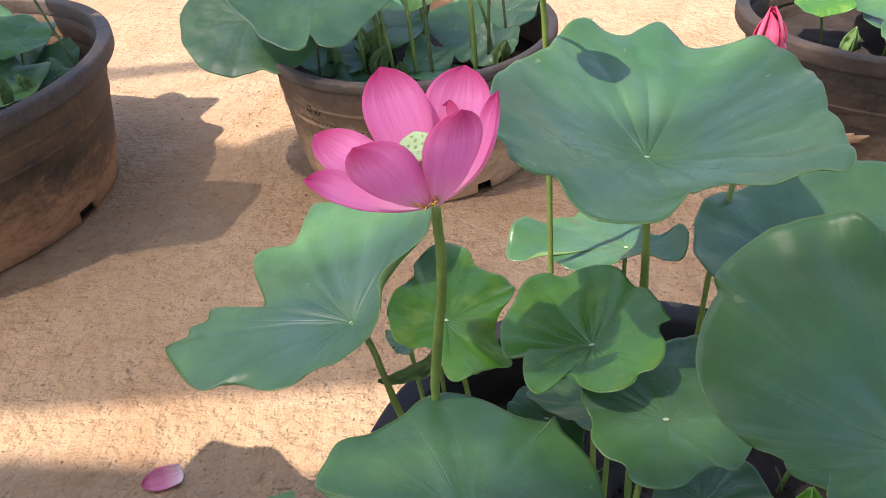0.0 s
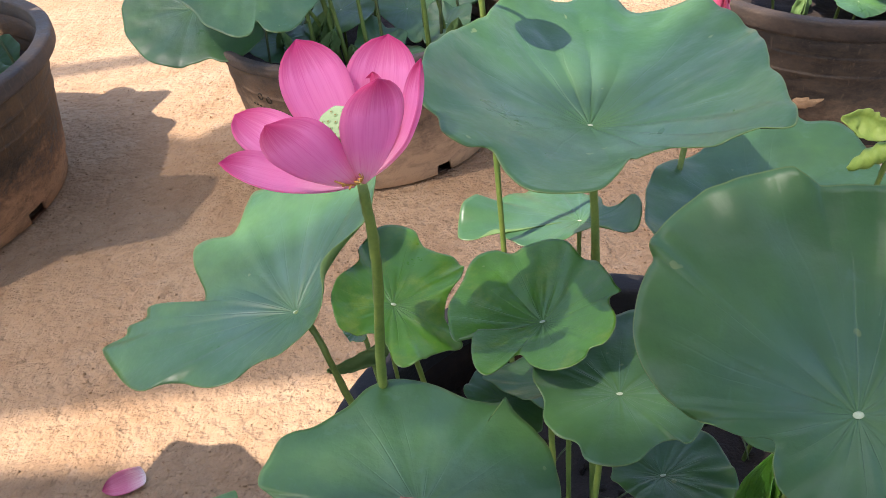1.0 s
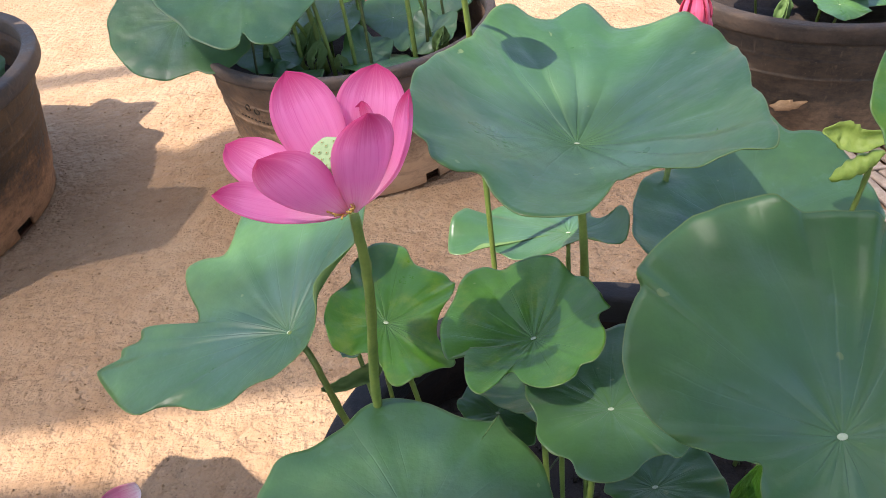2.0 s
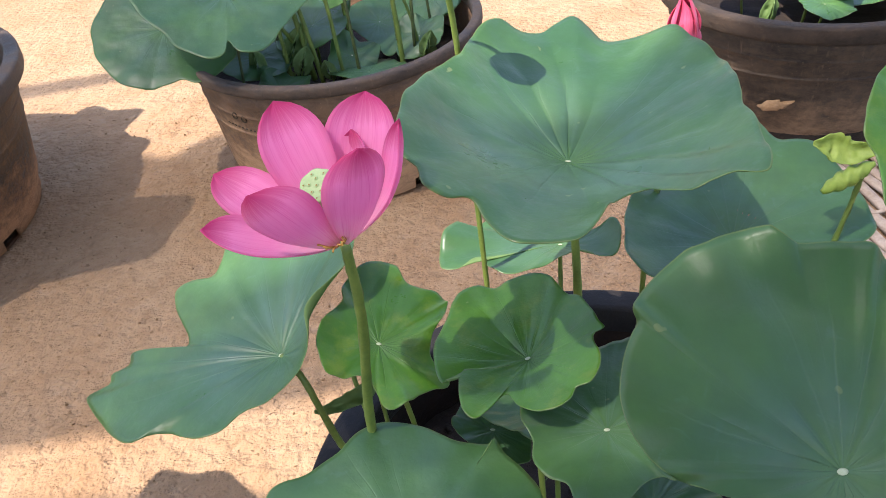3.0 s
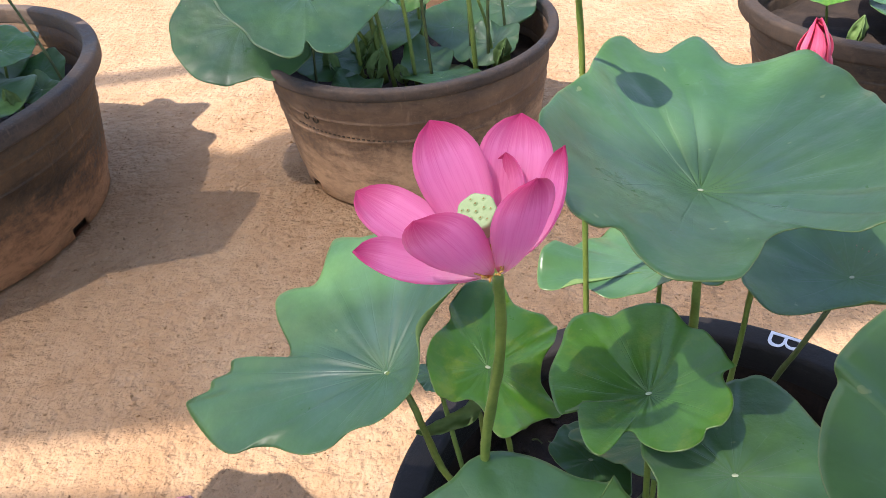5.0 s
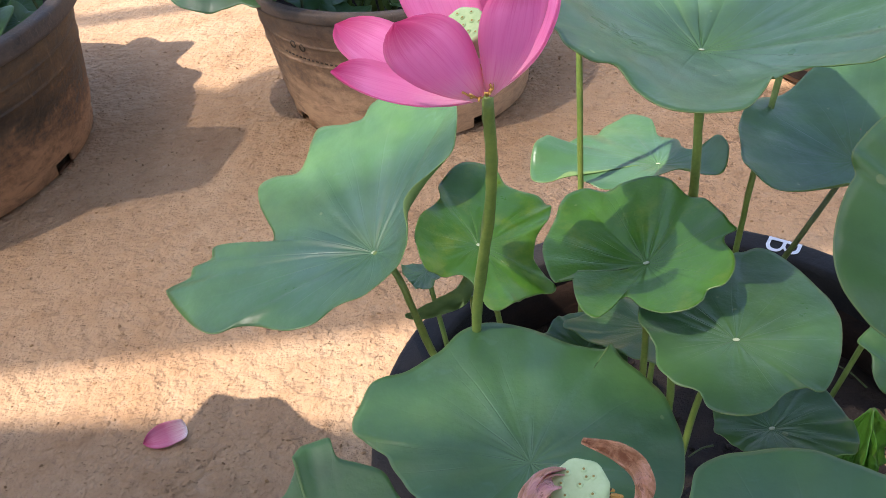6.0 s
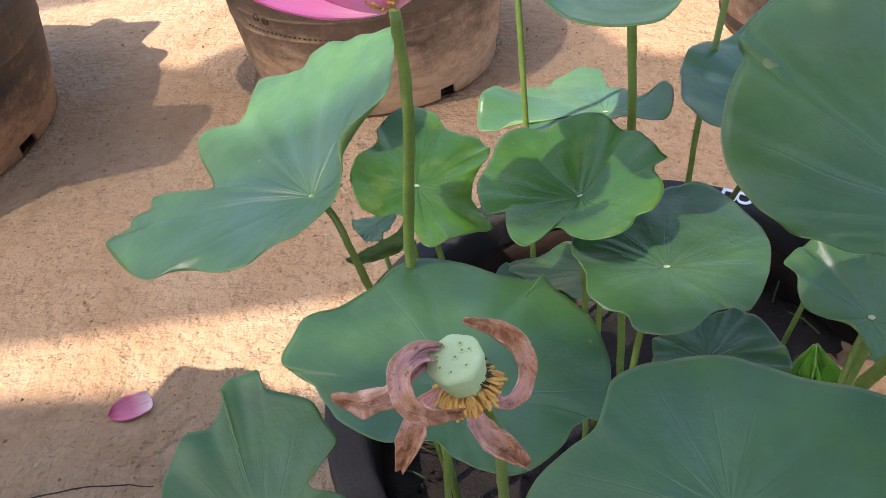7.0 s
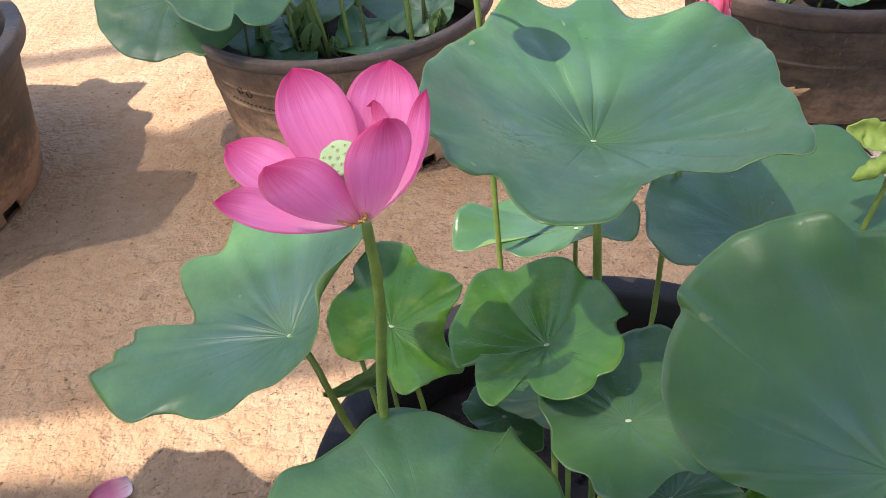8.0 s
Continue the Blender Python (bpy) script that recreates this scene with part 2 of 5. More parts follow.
def tub_material(name, plastic, dust, amount, foot=0.0, clay=(0.4, 0.21, 0.1), spec=0.3):
    """Black plastic with dried clay in patches; foot is the height that splashes of clay reach."""
    m, nt, b = material(name)
    pos = objpos(nt)
    mp = nt.nodes.new("ShaderNodeMapping")
    mp.inputs["Scale"].default_value = (1.0, 1.0, 2.2)
    nt.links.new(pos, mp.inputs[0])
    n1 = noise_of(nt, 4.0, 6.0, 0.65, vec=mp.outputs[0])
    n2 = noise_of(nt, 45.0, 5.0, 0.7, vec=pos)
    n4 = noise_of(nt, 14.0, 6.0, 0.75, vec=mp.outputs[0], dist=0.5)
    f = maths(nt, "ADD", maths(nt, "MULTIPLY", n1, 0.6), maths(nt, "ADD", maths(nt, "MULTIPLY", n4, 0.4), maths(nt, "MULTIPLY", n2, 0.25)))
    f = maths(nt, "MULTIPLY", ramp(nt, f, [(0.5, 0.0), (0.82, 1.0)]), amount)
    col = mixed(nt, f, plastic, dust)
    # runs and scratches
    mr = nt.nodes.new("ShaderNodeMapping")
    mr.inputs["Scale"].default_value = (60.0, 60.0, 9.0)
    nt.links.new(pos, mr.inputs[0])
    run = ramp(nt, noise_of(nt, 1.0, 3.0, 0.6, vec=mr.outputs[0]), [(0.62, 0.0), (0.74, 1.0)])
    col = mixed(nt, maths(nt, "MULTIPLY", run, 0.4 * amount), col, tuple(1.3 * c for c in dust))
    if foot:
        sep = nt.nodes.new("ShaderNodeSeparateXYZ")
        nt.links.new(pos, sep.inputs[0])
        top = maths(nt, "ADD", foot * 0.2, maths(nt, "MULTIPLY", n1, foot * 1.6))
        up = maths(nt, "DIVIDE", maths(nt, "SUBTRACT", top, sep.outputs[2]), foot * 0.7)
        up = maths(nt, "MULTIPLY", ramp(nt, maths(nt, "ADD", up, maths(nt, "MULTIPLY", maths(nt, "SUBTRACT", n2, 0.5), 0.9)), [(0.0, 0.0), (1.0, 1.0)]), ramp(nt, n4, [(0.3, 0.35), (0.55, 0.95)]))
        col = mixed(nt, up, col, clay)
        f = maths(nt, "ADD", f, up)
    scuff = ramp(nt, noise_of(nt, 130.0, 2.0, 0.5, vec=pos), [(0.68, 0.0), (0.75, 1.0)])
    col = mixed(nt, maths(nt, "MULTIPLY", scuff, 0.3 * amount), col, tuple(1.5 * c for c in dust))
    nt.links.new(col, b.inputs["Base Color"])
    nt.links.new(ramp(nt, f, [(0.0, 0.5), (0.6, 0.92)]), b.inputs["Roughness"])
    b.inputs["Specular IOR Level"].default_value = spec
    bump(nt, b, maths(nt, "ADD", maths(nt, "MULTIPLY", n2, 0.6), maths(nt, "ADD", f, n4)), 0.5, 0.004)
    return m


TUB_OLD = tub_material("old_tub_plastic", (0.11, 0.068, 0.04), (0.3, 0.19, 0.11), 0.9, 0.32, (0.56, 0.36, 0.2))
TUB_RIM = tub_material("old_tub_rim", (0.042, 0.035, 0.029), (0.19, 0.13, 0.085), 0.7, spec=0.25)
TUB_DARK = tub_material("dark_tub_plastic", (0.02, 0.016, 0.012), (0.15, 0.108, 0.07), 0.9, 0.2, (0.24, 0.155, 0.09), spec=0.3)
TUB_CLAY = tub_material("clay_stained_tub", (0.04, 0.027, 0.017), (0.21, 0.125, 0.058), 0.8, 0.26, (0.44, 0.22, 0.1))
TUB_NEW = tub_material("black_tub_plastic", (0.009, 0.007, 0.006), (0.05, 0.028, 0.016), 0.5, spec=0.05)
TUB_NEW_RIM = tub_material("black_tub_rim", (0.006, 0.006, 0.006), (0.05, 0.038, 0.028), 0.3, spec=0.22)
TUB_DARK_RIM = tub_material("dark_tub_rim", (0.018, 0.015, 0.012), (0.1, 0.07, 0.048), 0.7, spec=0.2)
PAINT = plain("white_paint", (0.6, 0.62, 0.64), (0.8, 0.8, 0.8), 60.0, 0.6)


def ground_material():
    m, nt, b = material("trodden_cement")
    pos = position(nt)
    n0 = noise_of(nt, 0.5, 3.0, 0.5, vec=pos)
    n1 = noise_of(nt, 2.6, 6.0, 0.62, vec=pos, dist=0.5)
    n2 = noise_of(nt, 17.0, 3.5, 0.6, vec=pos)
    n3 = noise_of(nt, 130.0, 3.0, 0.6, vec=pos)
    col = ramp(nt, n0, [(0.36, (0.369, 0.257, 0.150)), (0.64, (0.354, 0.226, 0.124))])
    col = mixed(nt, ramp(nt, n1, [(0.4, 0.0), (0.68, 0.7)]), col, (0.287, 0.165, 0.078))
    col = mixed(nt, ramp(nt, n2, [(0.5, 0.0), (0.75, 0.5)]), col, (0.229, 0.134, 0.066))
    col = mixed(nt, ramp(nt, n2, [(0.25, 0.4), (0.42, 0.0)]), col, (0.369, 0.277, 0.189))
    col = mixed(nt, ramp(nt, n3, [(0.58, 0.0), (0.74, 0.2)]), col, (0.199, 0.121, 0.070))
    # broken pits, longer across than deep, in loose clusters
    mp = nt.nodes.new("ShaderNodeMapping")
    mp.inputs["Scale"].default_value = (1.0, 1.7, 1.0)
    mp.inputs["Rotation"].default_value = (0, 0, 0.25)
    nt.links.new(pos, mp.inputs[0])
    holes = maths(nt, "MULTIPLY", ramp(nt, noise_of(nt, 52.0, 3.0, 0.6, vec=mp.outputs[0], dist=0.6), [(0.62, 0.0), (0.72, 1.0)]), ramp(nt, noise_of(nt, 3.5, 3.0, 0.6, vec=pos), [(0.42, 0.0), (0.58, 1.0)]))
    grit = node(nt, "ShaderNodeTexVoronoi", Scale=60.0)
    nt.links.new(mp.outputs[0], grit.inputs["Vector"])
    g = ramp(nt, grit.outputs["Distance"], [(0.09, 1.0), (0.17, 0.0)])
    pick = ramp(nt, noise_of(nt, 6.0, 4.0, 0.7, vec=pos), [(0.5, 0.0), (0.6, 1.0)])
    pits = maths(nt, "MAXIMUM", maths(nt, "MULTIPLY", g, pick), maths(nt, "MULTIPLY", holes, 0.7))
    col = mixed(nt, maths(nt, "MULTIPLY", pits, 0.55), col, (0.177, 0.099, 0.056))
    speck = noise_of(nt, 46.0, 5.0, 0.7, vec=pos)
    col = mixed(nt, ramp(nt, speck, [(0.6, 0.0), (0.76, 0.4)]), col, (0.177, 0.099, 0.052))
    col = mixed(nt, ramp(nt, speck, [(0.28, 0.3), (0.42, 0.0)]), col, (0.398, 0.298, 0.196))
    nt.links.new(col, b.inputs["Base Color"])
    b.inputs["Roughness"].default_value = 0.92
    b.inputs["Specular IOR Level"].default_value = 0.2
    trowel = noise_of(nt, 8.0, 3.0, 0.5, vec=pos)
    # coarse grains and dents
    grain = noise_of(nt, 34.0, 4.0, 0.55, vec=pos)
    h = maths(nt, "ADD", maths(nt, "MULTIPLY", trowel, 1.2), maths(nt, "ADD", maths(nt, "MULTIPLY", n2, 1.3), maths(nt, "MULTIPLY", n3, 0.06)))
    h = maths(nt, "ADD", h, maths(nt, "MULTIPLY", grain, 1.1))
    h = maths(nt, "SUBTRACT", h, maths(nt, "MULTIPLY", pits, 0.6))
    bump(nt, b, h, 1.0, 0.014)
    return m


GROUND = ground_material()
SOIL = plain("pond_mud", (0.01, 0.007, 0.005), (0.032, 0.021, 0.013), 25.0, 0.75, 0.9, 0.01)
SOIL_DRY = plain("dry_mud", (0.2, 0.12, 0.06), (0.36, 0.23, 0.12), 30.0, 0.95, 0.9, 0.006)
SLAT = plain("bamboo_slat", (0.3, 0.22, 0.15), (0.5, 0.4, 0.3), 18.0, 0.7, 0.5, 0.002)


def film_material(name, dense, white):
    m, nt, b = material(name)
    nt.nodes.remove(b)
    tp = nt.nodes.new("ShaderNodeBsdfTransparent")
    tr = nt.nodes.new("ShaderNodeBsdfTranslucent")
    tr.inputs["Color"].default_value = (white, white, white * 0.98, 1)
    mx = nt.nodes.new("ShaderNodeMixShader")
    mx.inputs[0].default_value = dense
    nt.links.new(tp.outputs[0], mx.inputs[1])
    nt.links.new(tr.outputs[0], mx.inputs[2])
    nt.links.new(mx.outputs[0], nt.nodes["Material Output"].inputs["Surface"])
    return m


# films of the unseen added sheets; a higher first number gives deeper shade
FILM = film_material("shade_film", 0.56, 0.66)
FILM_DENSE = film_material("dense_shade_film", 0.95, 0.2)
FILM_MID = film_material("mid_shade_film", 0.92, 0.14)
FILM_THIN = film_material("thin_shade_film", 0.48, 0.46)


# ---- building blocks ----
def part(name, bm, mat, parent=None, label=""):
    """One mesh object from a bmesh, under a thing or a part."""
    me = bpy.data.meshes.new(name)
    bm.to_mesh(me)
    bm.free()
    for x in (mat if isinstance(mat, (list, tuple)) else [mat]):
        me.materials.append(x)
    ob = new(name, me)
    if parent is not None:
        ob.parent = parent
        ob.matrix_parent_inverse = parent.matrix_world.inverted()
    if label:
        tagged(ob, label)
    return ob


def thing(name, at, label, category, group="", kind=""):
    e = new(name)
    e.location = at
    e.empty_display_size = 0.05
    bpy.context.view_layer.update()
    return tagged(e, label, category, group, kind)


def smooth(bm):
    for f in bm.faces:
        f.smooth = True
    return bm


def spline(points, steps):
    """Catmull-Rom through the points."""
    p = [Vector(q) for q in points]
    p = [2 * p[0] - p[1], *p, 2 * p[-1] - p[-2]]
    out = []
    for i in range(1, len(p) - 2):
        for k in range(steps):
            t = k / steps
            a, b, c, d = p[i - 1:i + 3]
            out.append(0.5 * (2 * b + (c - a) * t + (2 * a - 5 * b + 4 * c - d) * t * t + (3 * b - a - 3 * c + d) * t ** 3))
    out.append(p[-2])
    return out


def tube(points, r0, r1, sides=10, steps=8, warts=0.0, bm=None):
    """A tapering stalk along the points, closed at both ends."""
    bm = bm or bmesh.new()
    line = spline(points, steps)
    rings = []
    for i, q in enumerate(line):
        d = (line[min(i + 1, len(line) - 1)] - line[max(i - 1, 0)]).normalized()
        s = d.cross(Vector((0.3, 1, 0.1))).normalized()
        u = d.cross(s)
        r = r0 + (r1 - r0) * i / (len(line) - 1)
        ring = []
        for k in range(sides):
            a = 2 * math.pi * k / sides
            rr = r * (1 + warts * noise.noise(q * 180 + Vector((k, 0, 0))))
            ring.append(bm.verts.new(q + (s * math.cos(a) + u * math.sin(a)) * rr))
        rings.append(ring)
    for a, b in zip(rings, rings[1:]):
        for k in range(sides):
            bm.faces.new((a[k], a[(k + 1) % sides], b[(k + 1) % sides], b[k]))
    bm.faces.new(rings[0][::-1])
    bm.faces.new(rings[-1])
    return smooth(bm)


def periodic(values, x):
    """Smooth value of a closed list at x (0 to 1)."""
    n = len(values)
    f = (x % 1.0) * n
    i, t = int(f), f - int(f)
    a, b, c, d = (values[(i + k - 1) % n] for k in range(4))
    return 0.5 * (2 * b + (c - a) * t + (2 * a - 5 * b + 4 * c - d) * t * t + (3 * b - a - 3 * c + d) * t ** 3)


def frame_of(normal):
    n = Vector(normal).normalized()
    u = (Vector((1, 0, 0)) - n * n.x).normalized()
    return u, n.cross(u), n


def even(count):
    return [360.0 * k / count for k in range(count)]


def blade_mesh(centre, normal, turns, radii, lifts, cup=0.0, wave=0.006, rings=28, seg=240, seed=0.0, holes=(), quilt=0.0004):
    """A round lotus blade: its margin is a closed curve of turns (degrees), radii and lifts (cm) about the stalk."""
    u, v, n = frame_of(normal)
    c = Vector(centre)
    bm = bmesh.new()
    uvl = bm.loops.layers.uv.new("map")
    xs = [r * math.cos(radians(a)) / 100 for a, r in zip(turns, radii)]
    ys = [r * math.sin(radians(a)) / 100 for a, r in zip(turns, radii)]
    mean = sum(radii) / len(radii) / 100
    share = lambda j: (j / rings) ** 0.85
    calm = list(lifts)
    for _ in range(6):
        calm = [(calm[i - 1] + 2 * calm[i] + calm[(i + 1) % len(calm)]) / 4 for i in range(len(calm))]
    # the way in which each rib leaves the middle: the margin's own bearing, evened out
    edge = [(periodic(xs, k / seg), periodic(ys, k / seg)) for k in range(seg)]
    bend, last = [], radians(turns[0])
    for k, (x, y) in enumerate(edge):
        step = (math.atan2(y, x) - last + math.pi) % (2 * math.pi) - math.pi
        last += step
        bend.append(last - 2 * math.pi * k / seg)
    for _ in range(3):
        bend = [sum(bend[(k + i) % seg] for i in range(-12, 13)) / 25 for k in range(seg)]
    rng = random.Random(int(seed * 1000))
    pinches = [(rng.random(), rng.choice((-1.0, 1.3)) * rng.uniform(0.2, 0.6)) for _ in range(7)]
    shift = rng.uniform(0, 6.28)
    grid = []
    ways = [bend[k] + 2 * math.pi * k / seg for k in range(seg)]
    for j in range(1, rings + 1):
        rho = share(j)
        row = []
        for k in range(seg):
            s = k / seg
            ex, ey = edge[k]
            lift = (periodic(calm, s) * (1 - rho ** 3) + periodic(lifts, s) * rho ** 3) / 100
            a = ways[k]
            # near the middle the blade is round, towards the margin it takes its outline
            k2 = rho ** 0.9
            x = rho * ((1 - k2) * 0.8 * mean * math.cos(a) + k2 * ex)
            y = rho * ((1 - k2) * 0.8 * mean * math.sin(a) + k2 * ey)
            w = noise.noise(Vector((x * 14 + seed, y * 14, seed)))
            w2 = noise.noise(Vector((x * 38, y * 38 + seed, seed)))
            fold = noise.noise(Vector((math.cos(a) * 2.2 + seed, math.sin(a) * 2.2, 7.0 + rho)))
            h = lift * rho ** 1.7 - cup * mean * (1 - rho) ** 2.0
            frill = noise.noise(Vector((math.cos(a) * 4.6, math.sin(a) * 4.6, seed + 4)))
            h += wave * (0.9 * w * rho + 0.22 * w2 * rho + 0.8 * fold * rho ** 2.2 + sum(g * math.exp(-(((s - q + 0.5) % 1.0 - 0.5) / 0.014) ** 2) for q, g in pinches) * rho ** 5 + 0.55 * frill * rho ** 5)
            # the blade swells a little between its ribs, unevenly
            part_of = noise.noise(Vector((math.cos(a) * 1.7, math.sin(a) * 1.7, seed + 9)))
            warp = 1.8 * noise.noise(Vector((math.cos(a) * 1.3, math.sin(a) * 1.3, seed + rho)))
            h += quilt * max(0.0, 0.25 + 1.5 * part_of) * (abs(math.sin(10 * a + shift + 1.1 * warp)) ** 0.7 - 0.7) * min(1.0, 3.5 * rho) * (1 - 0.6 * rho)
            row.append(bm.verts.new(c + u * x + v * y + n * h))
        grid.append(row)
    mid = bm.verts.new(c - n * cup * mean)
    turn = [w / (2 * math.pi) for w in ways] + [ways[0] / (2 * math.pi) + 1.0]
    for k in range(seg):
        k2 = (k + 1) % seg
        ta, tb = turn[k], turn[k + 1]
        f = bm.faces.new((mid, grid[0][k], grid[0][k2]))
        for lp, q in zip(f.loops, (((ta + tb) / 2, 0), (ta, 1), (tb, 1))):
            lp[uvl].uv = (q[0], share(q[1]))
        for j in range(rings - 1):
            if (j, k) in holes:
                # a small bite: only the inner part of this piece is left
                p, q2 = (bm.verts.new(grid[j][q].co.lerp(grid[j + 1][q].co, 0.55)) for q in (k, k2))
                f = bm.faces.new((grid[j][k], p, q2, grid[j][k2]))
                for lp, q in zip(f.loops, ((ta, j + 1), (ta, j + 1.55), (tb, j + 1.55), (tb, j + 1))):
                    lp[uvl].uv = (q[0], share(q[1]))
                continue
            f = bm.faces.new((grid[j][k], grid[j + 1][k], grid[j + 1][k2], grid[j][k2]))
            for lp, q in zip(f.loops, ((ta, j + 1), (ta, j + 2), (tb, j + 2), (tb, j + 1))):
                lp[uvl].uv = (q[0], share(q[1]))
    return smooth(bm)


def lotus_leaf(centre, normal, turns, radii, lifts, stalk, label, group, mat=None, r=0.0045, cup=0.06, wave=0.006, navel=True, stem=None, holes=(), quilt=0.0004):
    """A leaf on its stalk: stalk is the line from the mud up to just under the blade."""
    top = thing("lotus_leaf", stalk[0], label, "lotus leaf", group)
    seed = centre[0] * 17 + centre[1] * 5
    blade = part("blade", blade_mesh(centre, normal, turns, radii, lifts, cup, wave, seed=seed, holes=holes, quilt=quilt), [mat or LEAF, UNDER], top)
    sol = blade.modifiers.new("thickness", "SOLIDIFY")
    sol.thickness, sol.offset, sol.material_offset = 0.0008, -1.0, 1
    sol.material_offset_rim = 1
    u, v, n = frame_of(normal)
    mean = sum(radii) / len(radii) / 100
    foot = Vector(centre) - n * (cup * mean + 0.001)
    part("stalk", tube([*stalk, foot], r * 0.9, r * 0.72, warts=0.25), stem or STALK, top)
    if navel:
        bm = bmesh.new()
        bmesh.ops.create_uvsphere(bm, u_segments=12, v_segments=6, radius=1.0, matrix=Matrix.Translation(Vector(centre) + n * (0.0012 - cup * mean)) @ Matrix((u, v, n)).transposed().to_4x4() @ Matrix.Diagonal((0.0032, 0.0022, 0.0006, 1)))
        part("navel", smooth(bm), NAVEL, blade, "pale round scar above the stalk")
    return top


def petal_mesh(base, tip, inward, width, bulge=0.25, cup=0.35, roll=0.0, rows=16, cols=10, point=1.0, curl=0.0, blunt=0.0):
    """A boat-shaped petal from base to tip, hollow towards inward."""
    base, tip, inward = Vector(base), Vector(tip), Vector(inward).normalized()
    axis = tip - base
    length = axis.length
    inw = (inward - axis * (inward.dot(axis) / length ** 2)).normalized()
    if roll:
        inw = Matrix.Rotation(roll, 3, axis.normalized()) @ inw
    ctrl = base + axis * 0.45 - inw * bulge * length
    bm = bmesh.new()
    uvl = bm.loops.layers.uv.new("map")
    grid = []
    for j in range(rows + 1):
        s = j / rows
        q = base * (1 - s) ** 2 + ctrl * 2 * s * (1 - s) + tip * s * s
        d = ((ctrl - base) * (1 - s) + (tip - ctrl) * s).normalized()
        side = d.cross(inw).normalized()
        nrm = side.cross(d).normalized()
        w = width * 1.42 * (0.03 + 0.25 * blunt + s) ** (0.68 - 0.4 * blunt) * max(0.0, 1 - s ** (3.8 * point)) ** 0.78
        w = max(w, width * 0.012)
        row = []
        for k in range(cols + 1):
            t = 2 * k / cols - 1
            row.append(bm.verts.new(q + side * (w * t * (1 - 0.12 * cup * t * t)) + nrm * (cup * w * t * t + curl * s * s * length * abs(t)) + nrm * 0.0012 * noise.noise(Vector((t * 3, s * 4, width * 90)))))
        grid.append(row)
    for j in range(rows):
        for k in range(cols):
            f = bm.faces.new((grid[j][k], grid[j][k + 1], grid[j + 1][k + 1], grid[j + 1][k]))
            for lp, (a, b) in zip(f.loops, ((k, j), (k + 1, j), (k + 1, j + 1), (k, j + 1))):
                lp[uvl].uv = (a / cols, b / rows)
    return smooth(bm)


def thick(ob, t=0.0009):
    s = ob.modifiers.new("thickness", "SOLIDIFY")
    s.thickness, s.offset = t, 0.0
    return ob


def lathe(profile, seg=96, skip=()):
    """Turns a closed (radius, height) profile about z. skip: (profile edge, first segment, last segment) left open."""
    bm = bmesh.new()
    rings = [[bm.verts.new((r * math.cos(2 * math.pi * k / seg), r * math.sin(2 * math.pi * k / seg), z)) for k in range(seg)] for r, z in profile]
    n = len(profile)
    for j in range(n - 1):
        for k in range(seg):
            if any(e == j and a <= k <= b for e, a, b in skip):
                continue
            bm.faces.new((rings[j][k], rings[j][(k + 1) % seg], rings[j + 1][(k + 1) % seg], rings[j + 1][k]))
    return smooth(bm)


def ribbon(points, widths, face, cup=0.25, steps=8, cols=6, twist=0.0):
    """A limp strip along the points that faces the given way; widths are half widths at the points."""
    line = spline(points, steps)
    wide = [w.x for w in spline([(w, 0, 0) for w in widths], steps)]
    bm = bmesh.new()
    uvl = bm.loops.layers.uv.new("map")
    grid = []
    for i, q in enumerate(line):
        f = i / (len(line) - 1)
        d = (line[min(i + 1, len(line) - 1)] - line[max(i - 1, 0)]).normalized()
        n = Matrix.Rotation(twist * f, 3, d) @ Vector(face)
        side = d.cross(n).normalized()
        up = side.cross(d)
        w = max(wide[i], 0.0004)
        row = []
        for k in range(cols + 1):
            t = 2 * k / cols - 1
            crumple = 0.6 * w * noise.noise(Vector((t * 2.5, f * 9, widths[0] * 900)))
            row.append(bm.verts.new(q + side * (w * t * (1 + 0.12 * noise.noise(Vector((f * 12, t, 1))))) + up * (cup * w * t * t + crumple)))
        grid.append(row)
    for j in range(len(line) - 1):
        for k in range(cols):
            f = bm.faces.new((grid[j][k], grid[j][k + 1], grid[j + 1][k + 1], grid[j + 1][k]))
            for lp, (a, c) in zip(f.loops, ((k, j), (k + 1, j), (k + 1, j + 1), (k, j + 1))):
                lp[uvl].uv = (a / cols, c / (len(line) - 1))
    return smooth(bm)

# ---- ground and added shade sheets ----
def ground():
    bm = bmesh.new()
    xs = [-300, -40, -8] + [-3 + 0.06 * i for i in range(101)] + [8, 40, 300]
    ys = [-300, -40, -4] + [0.2 + 0.06 * i for i in range(81)] + [10, 40, 300]
    g = []
    for y in ys:
        row = []
        for x in xs:
            z = 0.003 * noise.noise(Vector((x * 2.5, y * 2.5, 0))) + 0.0015 * noise.noise(Vector((x * 9, y * 9, 3))) if abs(x) < 4 and -1 < y < 6 else 0
            row.append(bm.verts.new((x, y, z)))
        g.append(row)
    for a, b in zip(g, g[1:]):
        for k in range(len(xs) - 1):
            bm.faces.new((a[k], a[k + 1], b[k + 1], b[k]))
    return tagged(part("ground", smooth(bm), GROUND), "pale trodden sandy cement with scratches and grit", "ground", kind="structure")


ground()
SHEET_Z = 7.0


